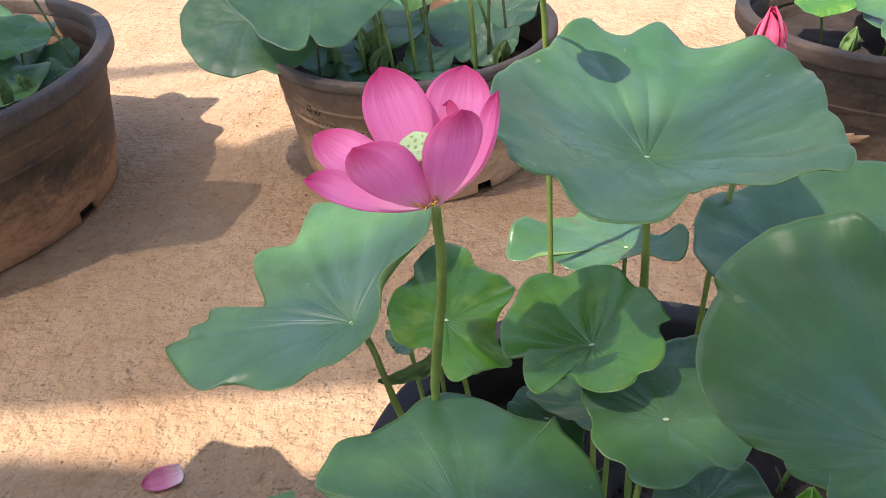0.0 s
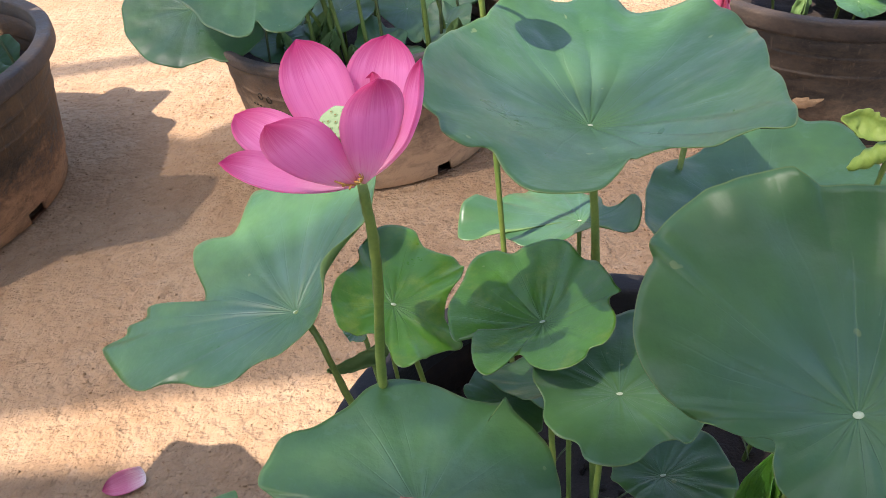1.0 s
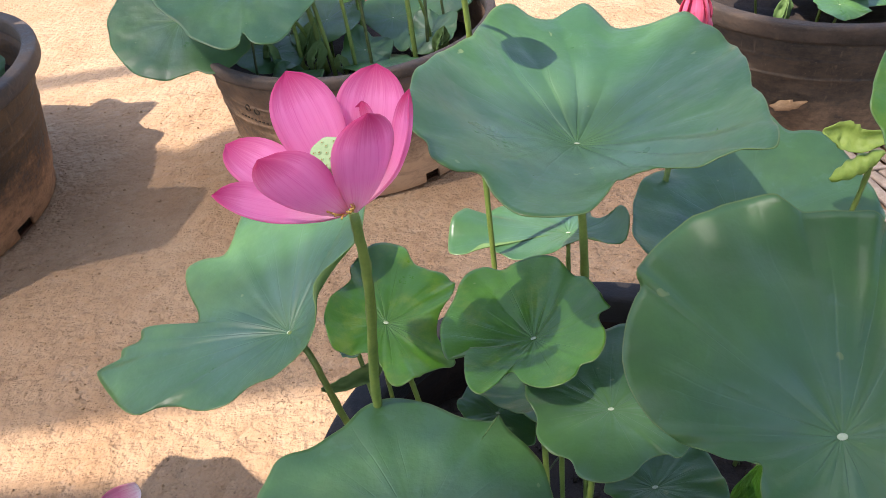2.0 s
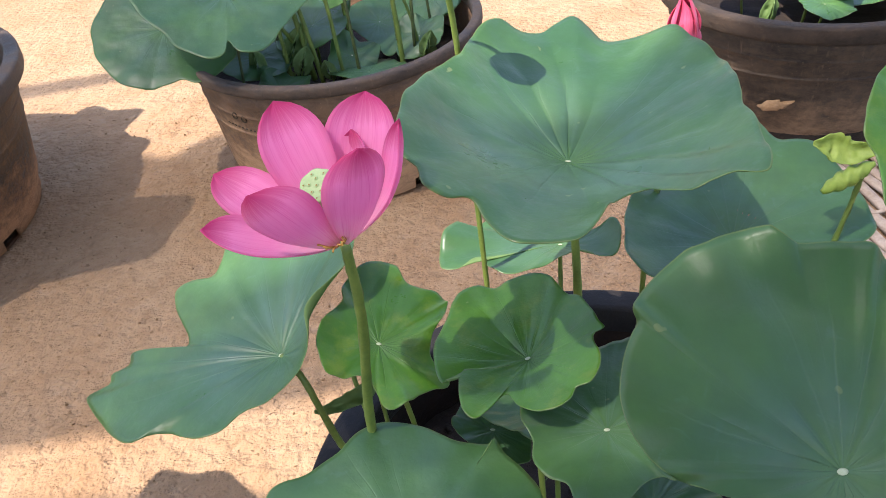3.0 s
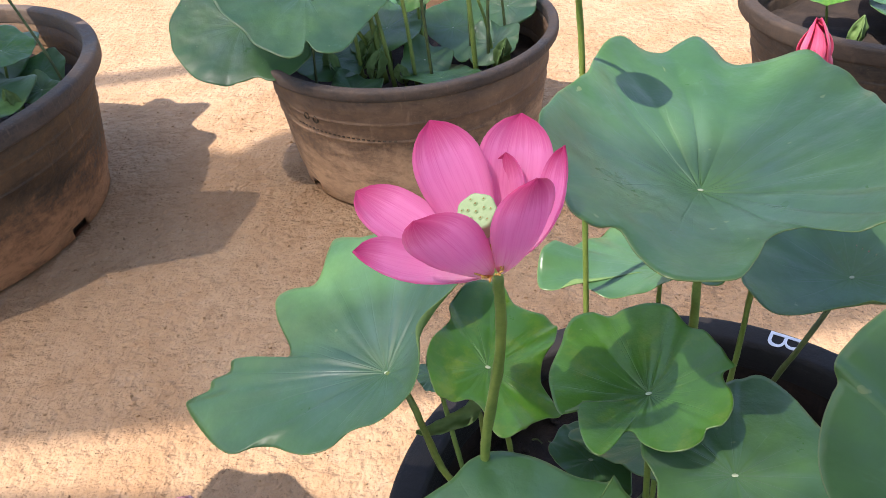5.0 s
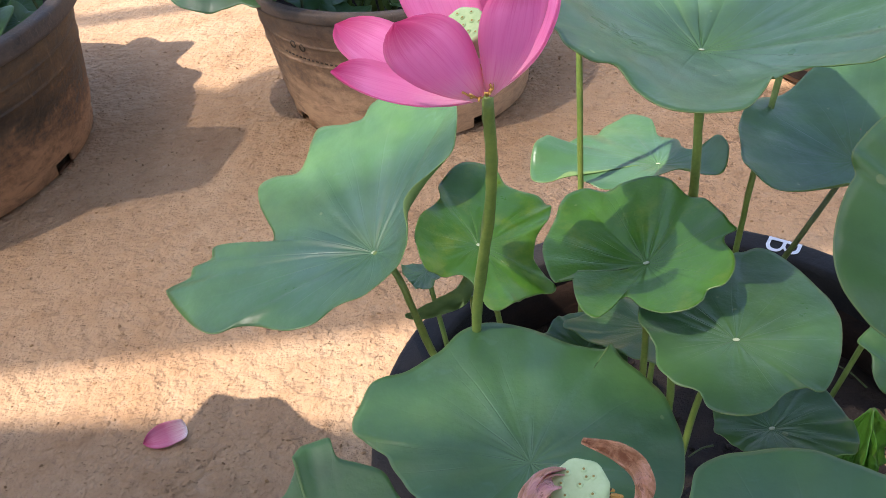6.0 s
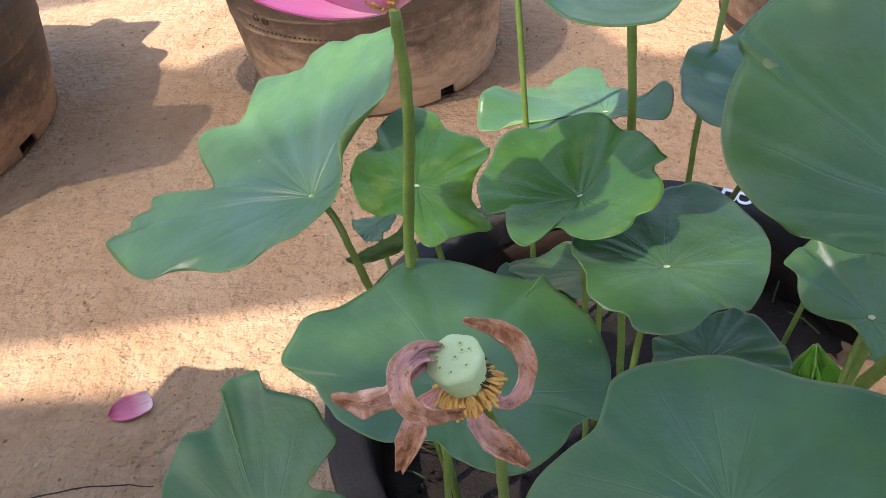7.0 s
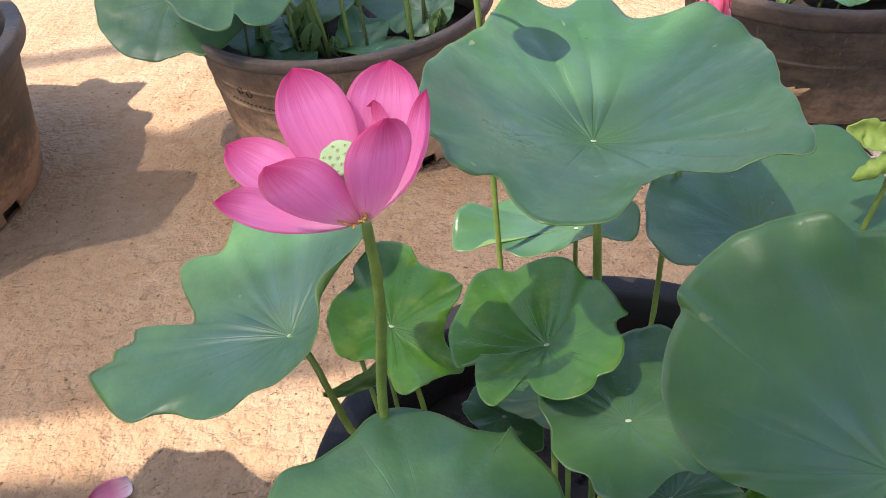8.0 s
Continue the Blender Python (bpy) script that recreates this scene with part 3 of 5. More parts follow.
def added_shade_sheet(corners, film=None):
    """An unseen sheet added overhead to shade this stretch of the ground."""
    off = SUN_TO * (SHEET_Z / SUN_TO.z)
    bm = bmesh.new()
    low = [bm.verts.new(off + Vector((x, y, 0))) for x, y in corners]
    high = [bm.verts.new(v.co + Vector((0, 0, 0.004))) for v in low]
    bm.faces.new(low[::-1])
    bm.faces.new(high)
    for k in range(len(low)):
        m = (k + 1) % len(low)
        bm.faces.new((low[k], low[m], high[m], high[k]))
    return tagged(part("added_shade_sheet", bm, film or FILM), "unseen translucent sheet added overhead for shade", "roof sheet", "roof sheets", kind="structure")


# near added sheets, cut to the shade's edges: the thin one over the lotus
added_shade_sheet([(0.1, -8), (9, -8), (9, 0.9), (0.9, 0.80), (0.1, 0.72)], FILM_MID)
added_shade_sheet([(0.1, 0.73), (0.9, 0.81), (9, 0.91), (9, 2.8), (3, 1.85), (1.2, 1.5), (1.06, 1.4), (0.92, 1.26), (0.8, 1.16), (0.6, 1.10), (0.32, 1.08), (0.1, 1.105)], FILM_THIN)
added_shade_sheet([(-9, -8), (0.09, -8), (0.09, 1.107), (-0.5, 1.185), (-0.94, 1.22), (-3, 1.3), (-9, 1.5)], FILM_DENSE)
# next added sheet across the gap; its ragged far edge follows leaf shadows
added_shade_sheet([(-9, 1.3), (-3, 1.33), (-0.94, 1.365), (-0.16, 1.41), (0.5, 1.47), (1.2, 1.6), (3, 1.95), (9, 3.0), (9, 3.6), (3, 2.7), (1.3, 2.35), (0.91, 2.4), (0.76, 2.52), (0.68, 2.82), (0.45, 2.95), (-0.35, 2.93), (-0.55, 2.85), (-0.64, 2.81), (-0.695, 2.76), (-0.735, 2.69), (-0.95, 2.78), (-1.2, 2.95), (-3, 3.1), (-9, 3.4)])
# a narrow added strip further on, for a band of shade
added_shade_sheet([(-9, 3.2), (-1.5, 3.40), (-0.9, 3.5), (-0.9, 3.6), (-1.5, 3.55), (-9, 3.4)])


# ---- tubs ----
def planter_tub(at, rim_r, base_r, h, body, rim, label, lip=0.035, bands=2, holes=(), seg=96, deep=0.05):
    top = thing("planter_tub", at, label, "planter tub", "planter tubs")
    t = 0.008
    zr = h - deep
    r_at = lambda z: base_r + (rim_r - lip - base_r) * (z / zr) ** 0.9
    outer = [(base_r - 0.02, 0.0), (base_r, 0.012), (base_r + 0.002, 0.045)]
    for k in range(1, 9):
        z = 0.045 + (zr - 0.06) * k / 9
        outer.append((r_at(z), z))
    for z in ((0.277 * h / 0.46, 0.337 * h / 0.46) if bands else ()):
        outer = [q for q in outer if abs(q[1] - z) > 0.012]
        outer += [(r_at(z + dz) + out, z + dz) for dz, out in ((-0.007, 0), (-0.003, 0.0018), (0.0, 0.0028), (0.003, 0.0018), (0.006, -0.0006), (0.010, 0))]
    outer.sort(key=lambda q: q[1])
    outer.append((r_at(zr), zr))
    inner = [(r - t, z) for r, z in outer[::-1]]
    inner[-1] = (base_r - 0.03, 0.006)
    prof = outer + inner + [outer[0]]
    skip = []
    for k in holes:
        for e in (1, len(outer) + len(inner) - 3):
            skip.append((e, k, k + 1))
    wall = part("wall", lathe(prof, seg, skip), body, top)
    lipprof = [(rim_r - lip - t - 0.002, zr - 0.004), (rim_r - 0.012, zr - 0.006), (rim_r - 0.004, zr - 0.003), (rim_r - 0.001, zr + 0.002), (rim_r, zr + 0.008), (rim_r, h - 0.011), (rim_r - 0.001, h - 0.006), (rim_r - 0.0035, h - 0.0025), (rim_r - 0.007, h - 0.0006), (rim_r - 0.011, h), (rim_r - lip + 0.001, h), (rim_r - lip - 0.003, h - 0.0008), (rim_r - lip - 0.007, h - 0.004), (rim_r - lip - 0.009, h - 0.009), (rim_r - lip - 0.010, zr), (rim_r - lip - t - 0.002, zr - 0.004)]
    part("rim", lathe(lipprof, seg), rim, top)
    for o in top.children:
        o.matrix_parent_inverse = Matrix()
    return top


def mud(at, r, z, mat, label):
    bm = bmesh.new()
    rings = 14
    rows = []
    for j in range(1, rings + 1):
        row = []
        for k in range(64):
            a = 2 * math.pi * k / 64
            p = Vector((math.cos(a), math.sin(a), 0)) * r * j / rings
            hgt = 0.012 * noise.noise(p * 14 + Vector(at)) + 0.006 * noise.noise(p * 45)
            row.append(bm.verts.new(Vector((at[0], at[1], z + hgt)) + p))
        rows.append(row)
    c = bm.verts.new((at[0], at[1], z))
    for k in range(64):
        bm.faces.new((c, rows[0][k], rows[0][(k + 1) % 64]))
        for j in range(rings - 1):
            bm.faces.new((rows[j][k], rows[j + 1][k], rows[j + 1][(k + 1) % 64], rows[j][(k + 1) % 64]))
    # a bed of mud down to the tub's floor
    foot = [bm.verts.new((v.co.x * 0.9 + at[0] * 0.1, v.co.y * 0.9 + at[1] * 0.1, 0.03)) for v in rows[-1]]
    for k in range(64):
        bm.faces.new((rows[-1][k], foot[k], foot[(k + 1) % 64], rows[-1][(k + 1) % 64]))
    return tagged(part("mud", smooth(bm), mat), label, "mud", kind="stuff")


TUB = (0.394, 0.76, 0.0)
tub = planter_tub(TUB, 0.43, 0.36, 0.44, TUB_NEW, TUB_NEW_RIM, "shiny black plastic planter tub full of lotus", lip=0.045, bands=0)
mud(TUB, 0.375, 0.3, SOIL, "wet black mud in the lotus tub")
TUB_A, TUB_B, TUB_C = (-1.77, 2.36, 0.0), (-0.055, 2.62, 0.0), (1.5, 2.55, 0.0)
planter_tub(TUB_A, 0.75, 0.63, 0.5, TUB_CLAY, TUB_RIM, "worn brown-black plastic tub caked with dry clay", lip=0.04, holes=(92, 60, 30))
TUB_OBJ_B = planter_tub(TUB_B, 0.49, 0.41, 0.46, TUB_OLD, TUB_RIM, "muddy brown plastic tub with stitched dots below the rim", lip=0.024, deep=0.032, holes=(80, 56, 66))
TUB_OBJ_C = planter_tub(TUB_C, 0.49, 0.37, 0.46, TUB_DARK, TUB_DARK_RIM, "dark plastic tub with a scraped clay patch", holes=(20, 40))
mud(TUB_A, 0.67, 0.34, SOIL, "dark mud in the large tub")
mud(TUB_B, 0.43, 0.32, SOIL, "dark mud in the tub")
mud(TUB_C, 0.42, 0.3, SOIL, "dark mud in the tub")

# ---- the near lotus ----
NEAR = "lotus leaves of the near tub"
lotus_leaf((0.356, 0.809, 0.966), (0.13, 0.03, 0.99),
    [195, 203, 211, 217, 224, 229, 232, 239, 246, 252, 259, 264, 269, 276, 285, 287, 289, 293, 297, 299, 302, 308, 314, 321, 330, 340, 352, 363, 373, 381, 389, 397, 403, 409, 415, 421, 428, 434, 439, 444, 449, 456, 462, 469, 476, 483, 491, 502, 514, 525, 536, 545],
    [18.3, 19.6, 20.9, 20.6, 22.3, 21.6, 19.4, 20.9, 22.7, 21.8, 21.2, 18.7, 16.1, 13.7, 13.3, 15.4, 18.2, 19, 20, 21.9, 21.6, 20, 18.6, 17.4, 16.3, 15.4, 15.6, 16.2, 17.2, 18.5, 19.9, 21.2, 23, 24.8, 25.5, 24.6, 23.5, 25.1, 26.8, 25.2, 23.2, 22.4, 23.2, 21.6, 19.7, 17.7, 16.1, 15.4, 15.3, 15.5, 16.2, 17.3],
    [6.2, 6.2, 5.9, 4.9, 4.8, 3.9, 2.9, 2.7, 2.8, 2.5, 2.5, 2.1, 1.8, 1.7, 2.1, 3.2, 4.3, 5.5, 6.8, 7.8, 8.1, 8.1, 8, 7.8, 7.4, 6.8, 6.9, 7, 7, 7, 6.7, 6.2, 6.1, 5.8, 5.1, 4, 3.2, 3.4, 4, 3.8, 3.6, 4.2, 5.3, 5.5, 5.3, 5.1, 4.9, 5.2, 5.5, 5.8, 6.1, 6.3],
    [(0.37, 0.79, 0.3), (0.364, 0.8, 0.6), (0.362, 0.8, 0.78), (0.356, 0.802, 0.9)], "large wavy blue-green lotus leaf behind the flower", NEAR, r=0.006, cup=0.10, wave=0.009, quilt=0.004)
lotus_leaf((0.012, 0.745, 0.806), (-0.29, -0.1, 0.95),
    [60, 66, 73, 78, 84, 90, 93, 98, 103, 108, 112, 116, 122, 129, 136, 142, 147, 153, 159, 161, 162, 164, 168, 171, 174, 176, 179, 184, 190, 196, 203, 208, 210, 215, 225, 236, 245, 252, 268, 285, 304, 324, 345, 364, 377, 383, 386, 389, 393, 399, 405, 411, 416],
    [22.4, 22, 22.8, 22.4, 23.3, 22.5, 20.4, 20.7, 22.2, 23.4, 21.5, 19.2, 17.7, 18.8, 19.1, 17.3, 15.2, 13.2, 12.6, 14.6, 17.2, 19.4, 19.4, 21.2, 21.6, 23.9, 23.7, 22.5, 21.1, 19.9, 18.6, 17.4, 15.4, 13.8, 13, 12.3, 10.8, 8.6, 8.3, 8, 7.2, 6.2, 5.3, 5, 5.6, 7, 9, 11, 12.9, 14.6, 16.3, 18.2, 20.2],
    [1.2, 0.9, 0.6, 0.4, 0.3, 0.2, 0.1, 0, 0, -0.2, -0.3, -0.2, 0, 0.3, 0.4, 0, -0.5, -0.9, -0.8, -0.3, 0.3, 0.6, 0.2, 0.5, 0.2, 0.5, 0.8, 0.4, 0, 0.2, 0.6, 0.8, 0.2, -0.4, -0.2, 0.2, 0.1, -0.4, 0.1, 0.3, 0.4, 0.6, 0.9, 1.3, 1.7, 2, 1.9, 1.8, 1.8, 1.8, 1.8, 1.7, 1.5],
    [(0.12, 0.7, 0.3), (0.09, 0.7, 0.6), (0.067, 0.7, 0.686), (0.044, 0.715, 0.775)], "wide wavy lotus leaf reaching out over the rim", NEAR, r=0.005, wave=0.005, cup=0.16, quilt=0.0024)
lotus_leaf((0.130, 0.745, 0.786), (0.30, -0.13, 0.94),
    [120, 126, 142, 166, 185, 200, 218, 230, 247, 265, 270, 276, 289, 301, 316, 322, 331, 346, 369, 381, 392, 398, 407, 416, 427, 433, 439, 449, 460, 473],
    [8.4, 7, 6.5, 6.7, 7, 7.1, 7.4, 6.3, 5, 6.3, 8.4, 9.2, 8.7, 8, 8.3, 9.2, 7.4, 5.8, 6, 7.5, 9.3, 9.9, 10.1, 9.4, 9.5, 10.5, 12.1, 12.4, 11.7, 9.5],
    [0.2, 0.2, 0.3, 0.5, 0.6, 0.7, 0.6, 0.3, 0.2, 0.1, 0.1, 0.1, 0.1, 0.2, 0.3, 0.5, 0.5, 0.4, 0.5, 0.8, 1.1, 1.1, 1, 0.7, 0.5, 0.4, 0.3, 0.2, 0.1, 0.1],
    [(0.16, 0.77, 0.3), (0.15, 0.77, 0.6)], "small fresh green lotus leaf below the flower", NEAR, mat=LEAF_YOUNG, wave=0.008)
lotus_leaf((0.284, 0.680, 0.802), (-0.23, 0.04, 0.97),
    [135, 151, 165, 179, 194, 199, 186, 193, 215, 228, 236, 238, 238, 244, 256, 269, 280, 291, 299, 307, 318, 330, 344, 351, 353, 360, 374, 393, 405, 417, 425, 437, 450, 459, 467, 476, 485],
    [10.3, 9.7, 9.4, 9.1, 9.1, 8.8, 7.7, 7.2, 8.6, 10, 10.3, 8.4, 6.1, 5.7, 7.3, 8.5, 9, 8.8, 8.1, 8.8, 8.8, 8.2, 7.2, 7.4, 8.4, 8, 8, 8.4, 8.3, 9.4, 10.4, 10.8, 10.7, 10.6, 11.8, 12.2, 11.3],
    [2.1, 2.4, 2.6, 2.7, 2.7, 2.6, 1.9, 1.7, 2.2, 2.6, 2.5, 1.6, 0.8, 0.7, 0.9, 1, 1, 1, 0.9, 1.2, 1.4, 1.4, 1.3, 1.4, 1.7, 1.7, 1.7, 1.8, 1.5, 1.8, 1.9, 1.8, 1.6, 1.5, 2, 2.2, 2.2],
    [(0.3, 0.68, 0.3), (0.293, 0.68, 0.65)], "small bright green cupped lotus leaf with yellow flecks", NEAR, mat=LEAF_YOUNG, wave=0.003)
lotus_leaf((0.347, 0.596, 0.779), (0.01, 0.08, 1.00),
    [76, 91, 116, 136, 151, 168, 184, 200, 214, 230, 239, 248, 257, 267, 280, 294, 300, 306, 323, 346, 366, 381, 398, 411, 422, 429],
    [12.5, 10.9, 9.3, 9.2, 8.8, 8.1, 7.3, 8.1, 8.4, 8, 9.2, 9.8, 9.7, 8.9, 7.5, 7.2, 8.3, 8.5, 8.2, 8.5, 9.5, 10.4, 11.6, 13.2, 14.3, 13.4],
    [0, 0, 0.1, 0, 0, 0, 0.1, 0, 0, 0.1, 0, 0, 0.1, 0.1, 0, 0, 0, 0.1, 0, 0, 0, 0, 0, 0, 0, 0.1],
    [(0.335, 0.66, 0.3), (0.345, 0.655, 0.6)], "flat dark green lotus leaf low in the tub", NEAR, wave=0.005)
lotus_leaf((0.422, 0.368, 0.998), (-0.11, -0.58, 0.80),
    [192, 204, 218, 239, 260, 281, 308, 337, 367, 389, 408, 420, 426, 431, 436, 441, 447, 449, 452, 454, 460, 465, 469, 473, 477, 482, 486, 490, 493, 495, 498, 503, 508, 514, 520, 526, 531, 536, 539, 545],
    [5, 5.8, 6.3, 6.1, 6.1, 5.8, 5.3, 5.4, 6.4, 7.8, 9.6, 11.4, 12.7, 13.4, 13.4, 13.4, 13.4, 13.6, 14.3, 14.8, 15, 15.1, 15.1, 15.3, 15.2, 15.1, 15, 14.9, 14.7, 14, 13.9, 13.7, 13.4, 13, 12.3, 11.4, 10.5, 9.3, 8.1, 6.7],
    [0.1, 0.1, 0.1, 0, 0.1, 0.1, 0, 0.1, 0, 0, 0.1, 0.1, 0, 0.1, 0.1, 0.1, 0, 0.1, 0.1, 0.1, 0, 0.1, 0.1, 0, 0, 0, 0.1, 0, 0.1, 0, 0.1, 0.1, 0, 0.1, 0.1, 0.1, 0, 0.1, 0, 0],
    [(0.5, 0.55, 0.3), (0.495, 0.51, 0.66), (0.475, 0.46, 0.786)], "very large blue-green lotus leaf close by", NEAR, r=0.007, wave=0.009, cup=0.1, quilt=0.0018)
lotus_leaf((0.588, 0.905, 0.742), (-0.15, -0.2, 0.97),
    [16, 29, 41, 53, 62, 68, 73, 80, 90, 104, 122, 141, 160, 179, 196, 213, 223, 235, 259, 295, 320, 333, 346, 361],
    [17.9, 19.2, 21, 19.9, 22.9, 26.4, 24.1, 20.2, 16.9, 14.5, 14, 13.8, 13.5, 13.7, 15.1, 15.8, 13.9, 10, 7.3, 7.6, 10.3, 14, 16.7, 17],
    [-0.1, -0.4, -0.6, -1, -1.2, -1.4, -1.4, -1.3, -0.9, -0.3, 1, 2.6, 4.2, 5.7, 7, 7.9, 6.7, 5.1, 3.5, 2.2, 1.2, 0.7, 0.5, 0.2],
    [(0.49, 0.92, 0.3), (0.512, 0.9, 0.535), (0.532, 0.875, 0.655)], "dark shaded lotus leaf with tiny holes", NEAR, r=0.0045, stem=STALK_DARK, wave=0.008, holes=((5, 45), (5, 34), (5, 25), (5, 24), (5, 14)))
lotus_leaf((0.383, 1.016, 0.684), (0.07, 0.15, 0.99),
    [-25, -2, 6, 36, 57, 77, 80, 83, 91, 101, 113, 126, 142, 155, 166, 177, 186, 197, 201, 196, 205, 218, 231, 244, 270, 303, 306, 316],
    [8.5, 7.1, 5.4, 5, 7.6, 8.6, 12, 15.1, 17.1, 15.2, 13.5, 12, 12, 13.6, 15.3, 16.9, 17.8, 18.4, 16.2, 13.2, 12.3, 11.8, 9.5, 6.6, 4.3, 4.4, 7.7, 9.3],
    [4, 3.7, 1.4, 0, 0, 0, 0, 0, 0, 0, 0, 0, 1.1, 0.1, 1.8, 2, 0, 0, 0, 0, 0, 0, 0, 0, 0, 0, 0.5, 1.6],
    [(0.38, 0.98, 0.3), (0.38, 1.0, 0.55)], "sunlit pale green lotus leaf over the far rim", NEAR)
lotus_leaf((0.155, 0.490, 0.772), (0.03, 0.00, 1.00),
    [11, 25, 35, 47, 54, 54, 58, 68, 79, 86, 94, 102, 110, 120, 128, 137, 143, 148, 156, 163, 169, 171, 173, 176, 181, 187, 195, 209, 224, 233, 250, 265, 279, 290, 303, 317, 328, 336, 337, 345, 359],
    [12.3, 12.9, 13.2, 13.4, 14.3, 13.6, 12.9, 12.4, 13.6, 14.4, 14.8, 15.1, 14.7, 13.7, 13.7, 14.2, 15.2, 15.6, 15.2, 15, 14.4, 13.5, 12.6, 11.5, 11, 10.3, 9.8, 8.8, 7.7, 6.5, 5.7, 7, 8.2, 9.2, 9.7, 9.8, 9.7, 10.4, 11.3, 11.7, 12],
    [0, 0, 0, 0, 0, 0, 0, 0.1, 0, 0, 0, 0, 0.1, 0, 0.1, 0, 0, 0.1, 0.1, 0, 0, 0.1, 0, 0, 0, 0, 0.1, 0.1, 0, 0, 0.1, 0.1, 0, 0, 0, 0, 0.1, 0, 0, 0, 0.1],
    [(0.14, 0.47, 0.3), (0.135, 0.46, 0.66)], "broad flat lotus leaf under the withered flower", NEAR, navel=False, wave=0.006, r=0.0036)
lotus_leaf((0.011, 0.379, 0.750), (0.14, -0.22, 0.97),
    [100, 106, 110, 110, 118, 128, 138, 147, 155, 167, 182, 204, 237, 272, 300, 322, 342, 362, 380, 396, 410, 420, 422, 418, 418, 428, 436, 446, 454, 456, 457],
    [14, 13.9, 13.1, 12.3, 10.6, 10.9, 10.1, 9.4, 8.6, 7.6, 6.6, 5.5, 4.7, 4.8, 5.5, 6.3, 6.8, 6.9, 6.6, 6, 5, 5.2, 6.1, 7.6, 9, 10, 11.3, 11.7, 12.2, 13.1, 14],
    [0] * 31,
    [(0.1, 0.52, 0.3), (0.05, 0.47, 0.6)], "folded lotus leaf leaning out over the rim", NEAR, r=0.0036, navel=False, wave=0.006, quilt=0.001)
lotus_leaf((0.303, 0.317, 0.85), (-0.15, 0.07, 0.99),
    [9, 18, 28, 38, 49, 60, 71, 82, 92, 102, 111, 120, 131, 143, 154, 164, 175, 185, 194, 205, 216, 229, 245, 261, 277, 293, 306, 317, 329, 340, 350, 360],
    [12.9, 12.9, 12.1, 11.4, 10.9, 10.9, 11.4, 12, 12, 12.2, 11.9, 10.5, 9.5, 10.1, 11.1, 11.8, 11.9, 12.4, 11.1, 10.1, 9.2, 8.1, 7.6, 7.7, 7.7, 8.1, 9.1, 10.2, 10.5, 11.3, 12.2, 12.4],
    [0] * 32,
    [(0.36, 0.42, 0.3), (0.33, 0.36, 0.6)], "very large dark lotus leaf in front", NEAR, wave=0.005, quilt=0.0006)
lotus_leaf((0.493, 0.518, 0.77), (-0.0, -0.35, 0.94),
    [38, 46, 54, 63, 71, 80, 88, 98, 107, 117, 127, 136, 140, 151, 164, 172, 178, 200, 234, 247, 257, 270, 282, 297, 311, 325, 340, 353, 365, 376, 385, 392],
    [9.8, 9.5, 9.5, 9.5, 9.2, 9, 8.7, 8.5, 8.1, 7.9, 7.9, 7.8, 6.5, 5.9, 5.2, 4.2, 2.9, 1.8, 2.2, 3.5, 4.6, 5.4, 5.6, 5.5, 5.7, 5.4, 5.5, 5.9, 6.5, 7.1, 7.8, 8.8],
    [0] * 32,
    [(0.49, 0.52, 0.3), (0.48, 0.51, 0.66)], "dark green lotus leaf inside the rim", NEAR, wave=0.008)
lotus_leaf((0.394, 0.585, 0.66), (-0.22, 0.14, 0.97),
    [-16, -6, 4, 15, 24, 34, 44, 52, 61, 70, 82, 93, 105, 118, 126, 133, 144, 156, 169, 180, 195, 212, 230, 250, 268, 282, 292, 302, 311, 317, 326, 335],
    [7.1, 6.8, 6.7, 6.8, 7, 7.1, 7.3, 7.3, 6.7, 6.2, 6, 5.6, 5.2, 5, 5.9, 6.2, 5.7, 5.3, 5.3, 4.6, 4.1, 3.9, 3.5, 3.5, 3.8, 4.5, 5.3, 6, 6.8, 7.6, 7.6, 7.4],
    [0] * 32,
    [(0.4, 0.6, 0.3), (0.395, 0.59, 0.5)], "dark shaded lotus leaf deep in the tub", NEAR)
lotus_leaf((0.574, 0.551, 1.08), (0.13, -0.51, 0.85),
    [43, 50, 59, 69, 79, 90, 100, 111, 124, 138, 153, 168, 182, 196, 207, 218, 230, 238, 246, 257, 267, 276, 284, 296, 309, 324, 339, 351, 364, 376, 387, 396],
    [11.6, 11.3, 10.7, 10.3, 9.8, 9.3, 8.9, 7.9, 7.5, 7.2, 7, 7.2, 6.6, 7.2, 8.1, 7.6, 7, 8.5, 9.5, 9.6, 10.1, 9.8, 8.6, 7.7, 7.1, 7, 7.3, 8.1, 8.2, 8.6, 9.4, 10.4],
    [0] * 32,
    [(0.58, 0.66, 0.3), (0.585, 0.62, 0.7), (0.58, 0.58, 0.95)], "tall fresh green lotus leaf at the side", NEAR, r=0.0055, mat=LEAF_YOUNG)
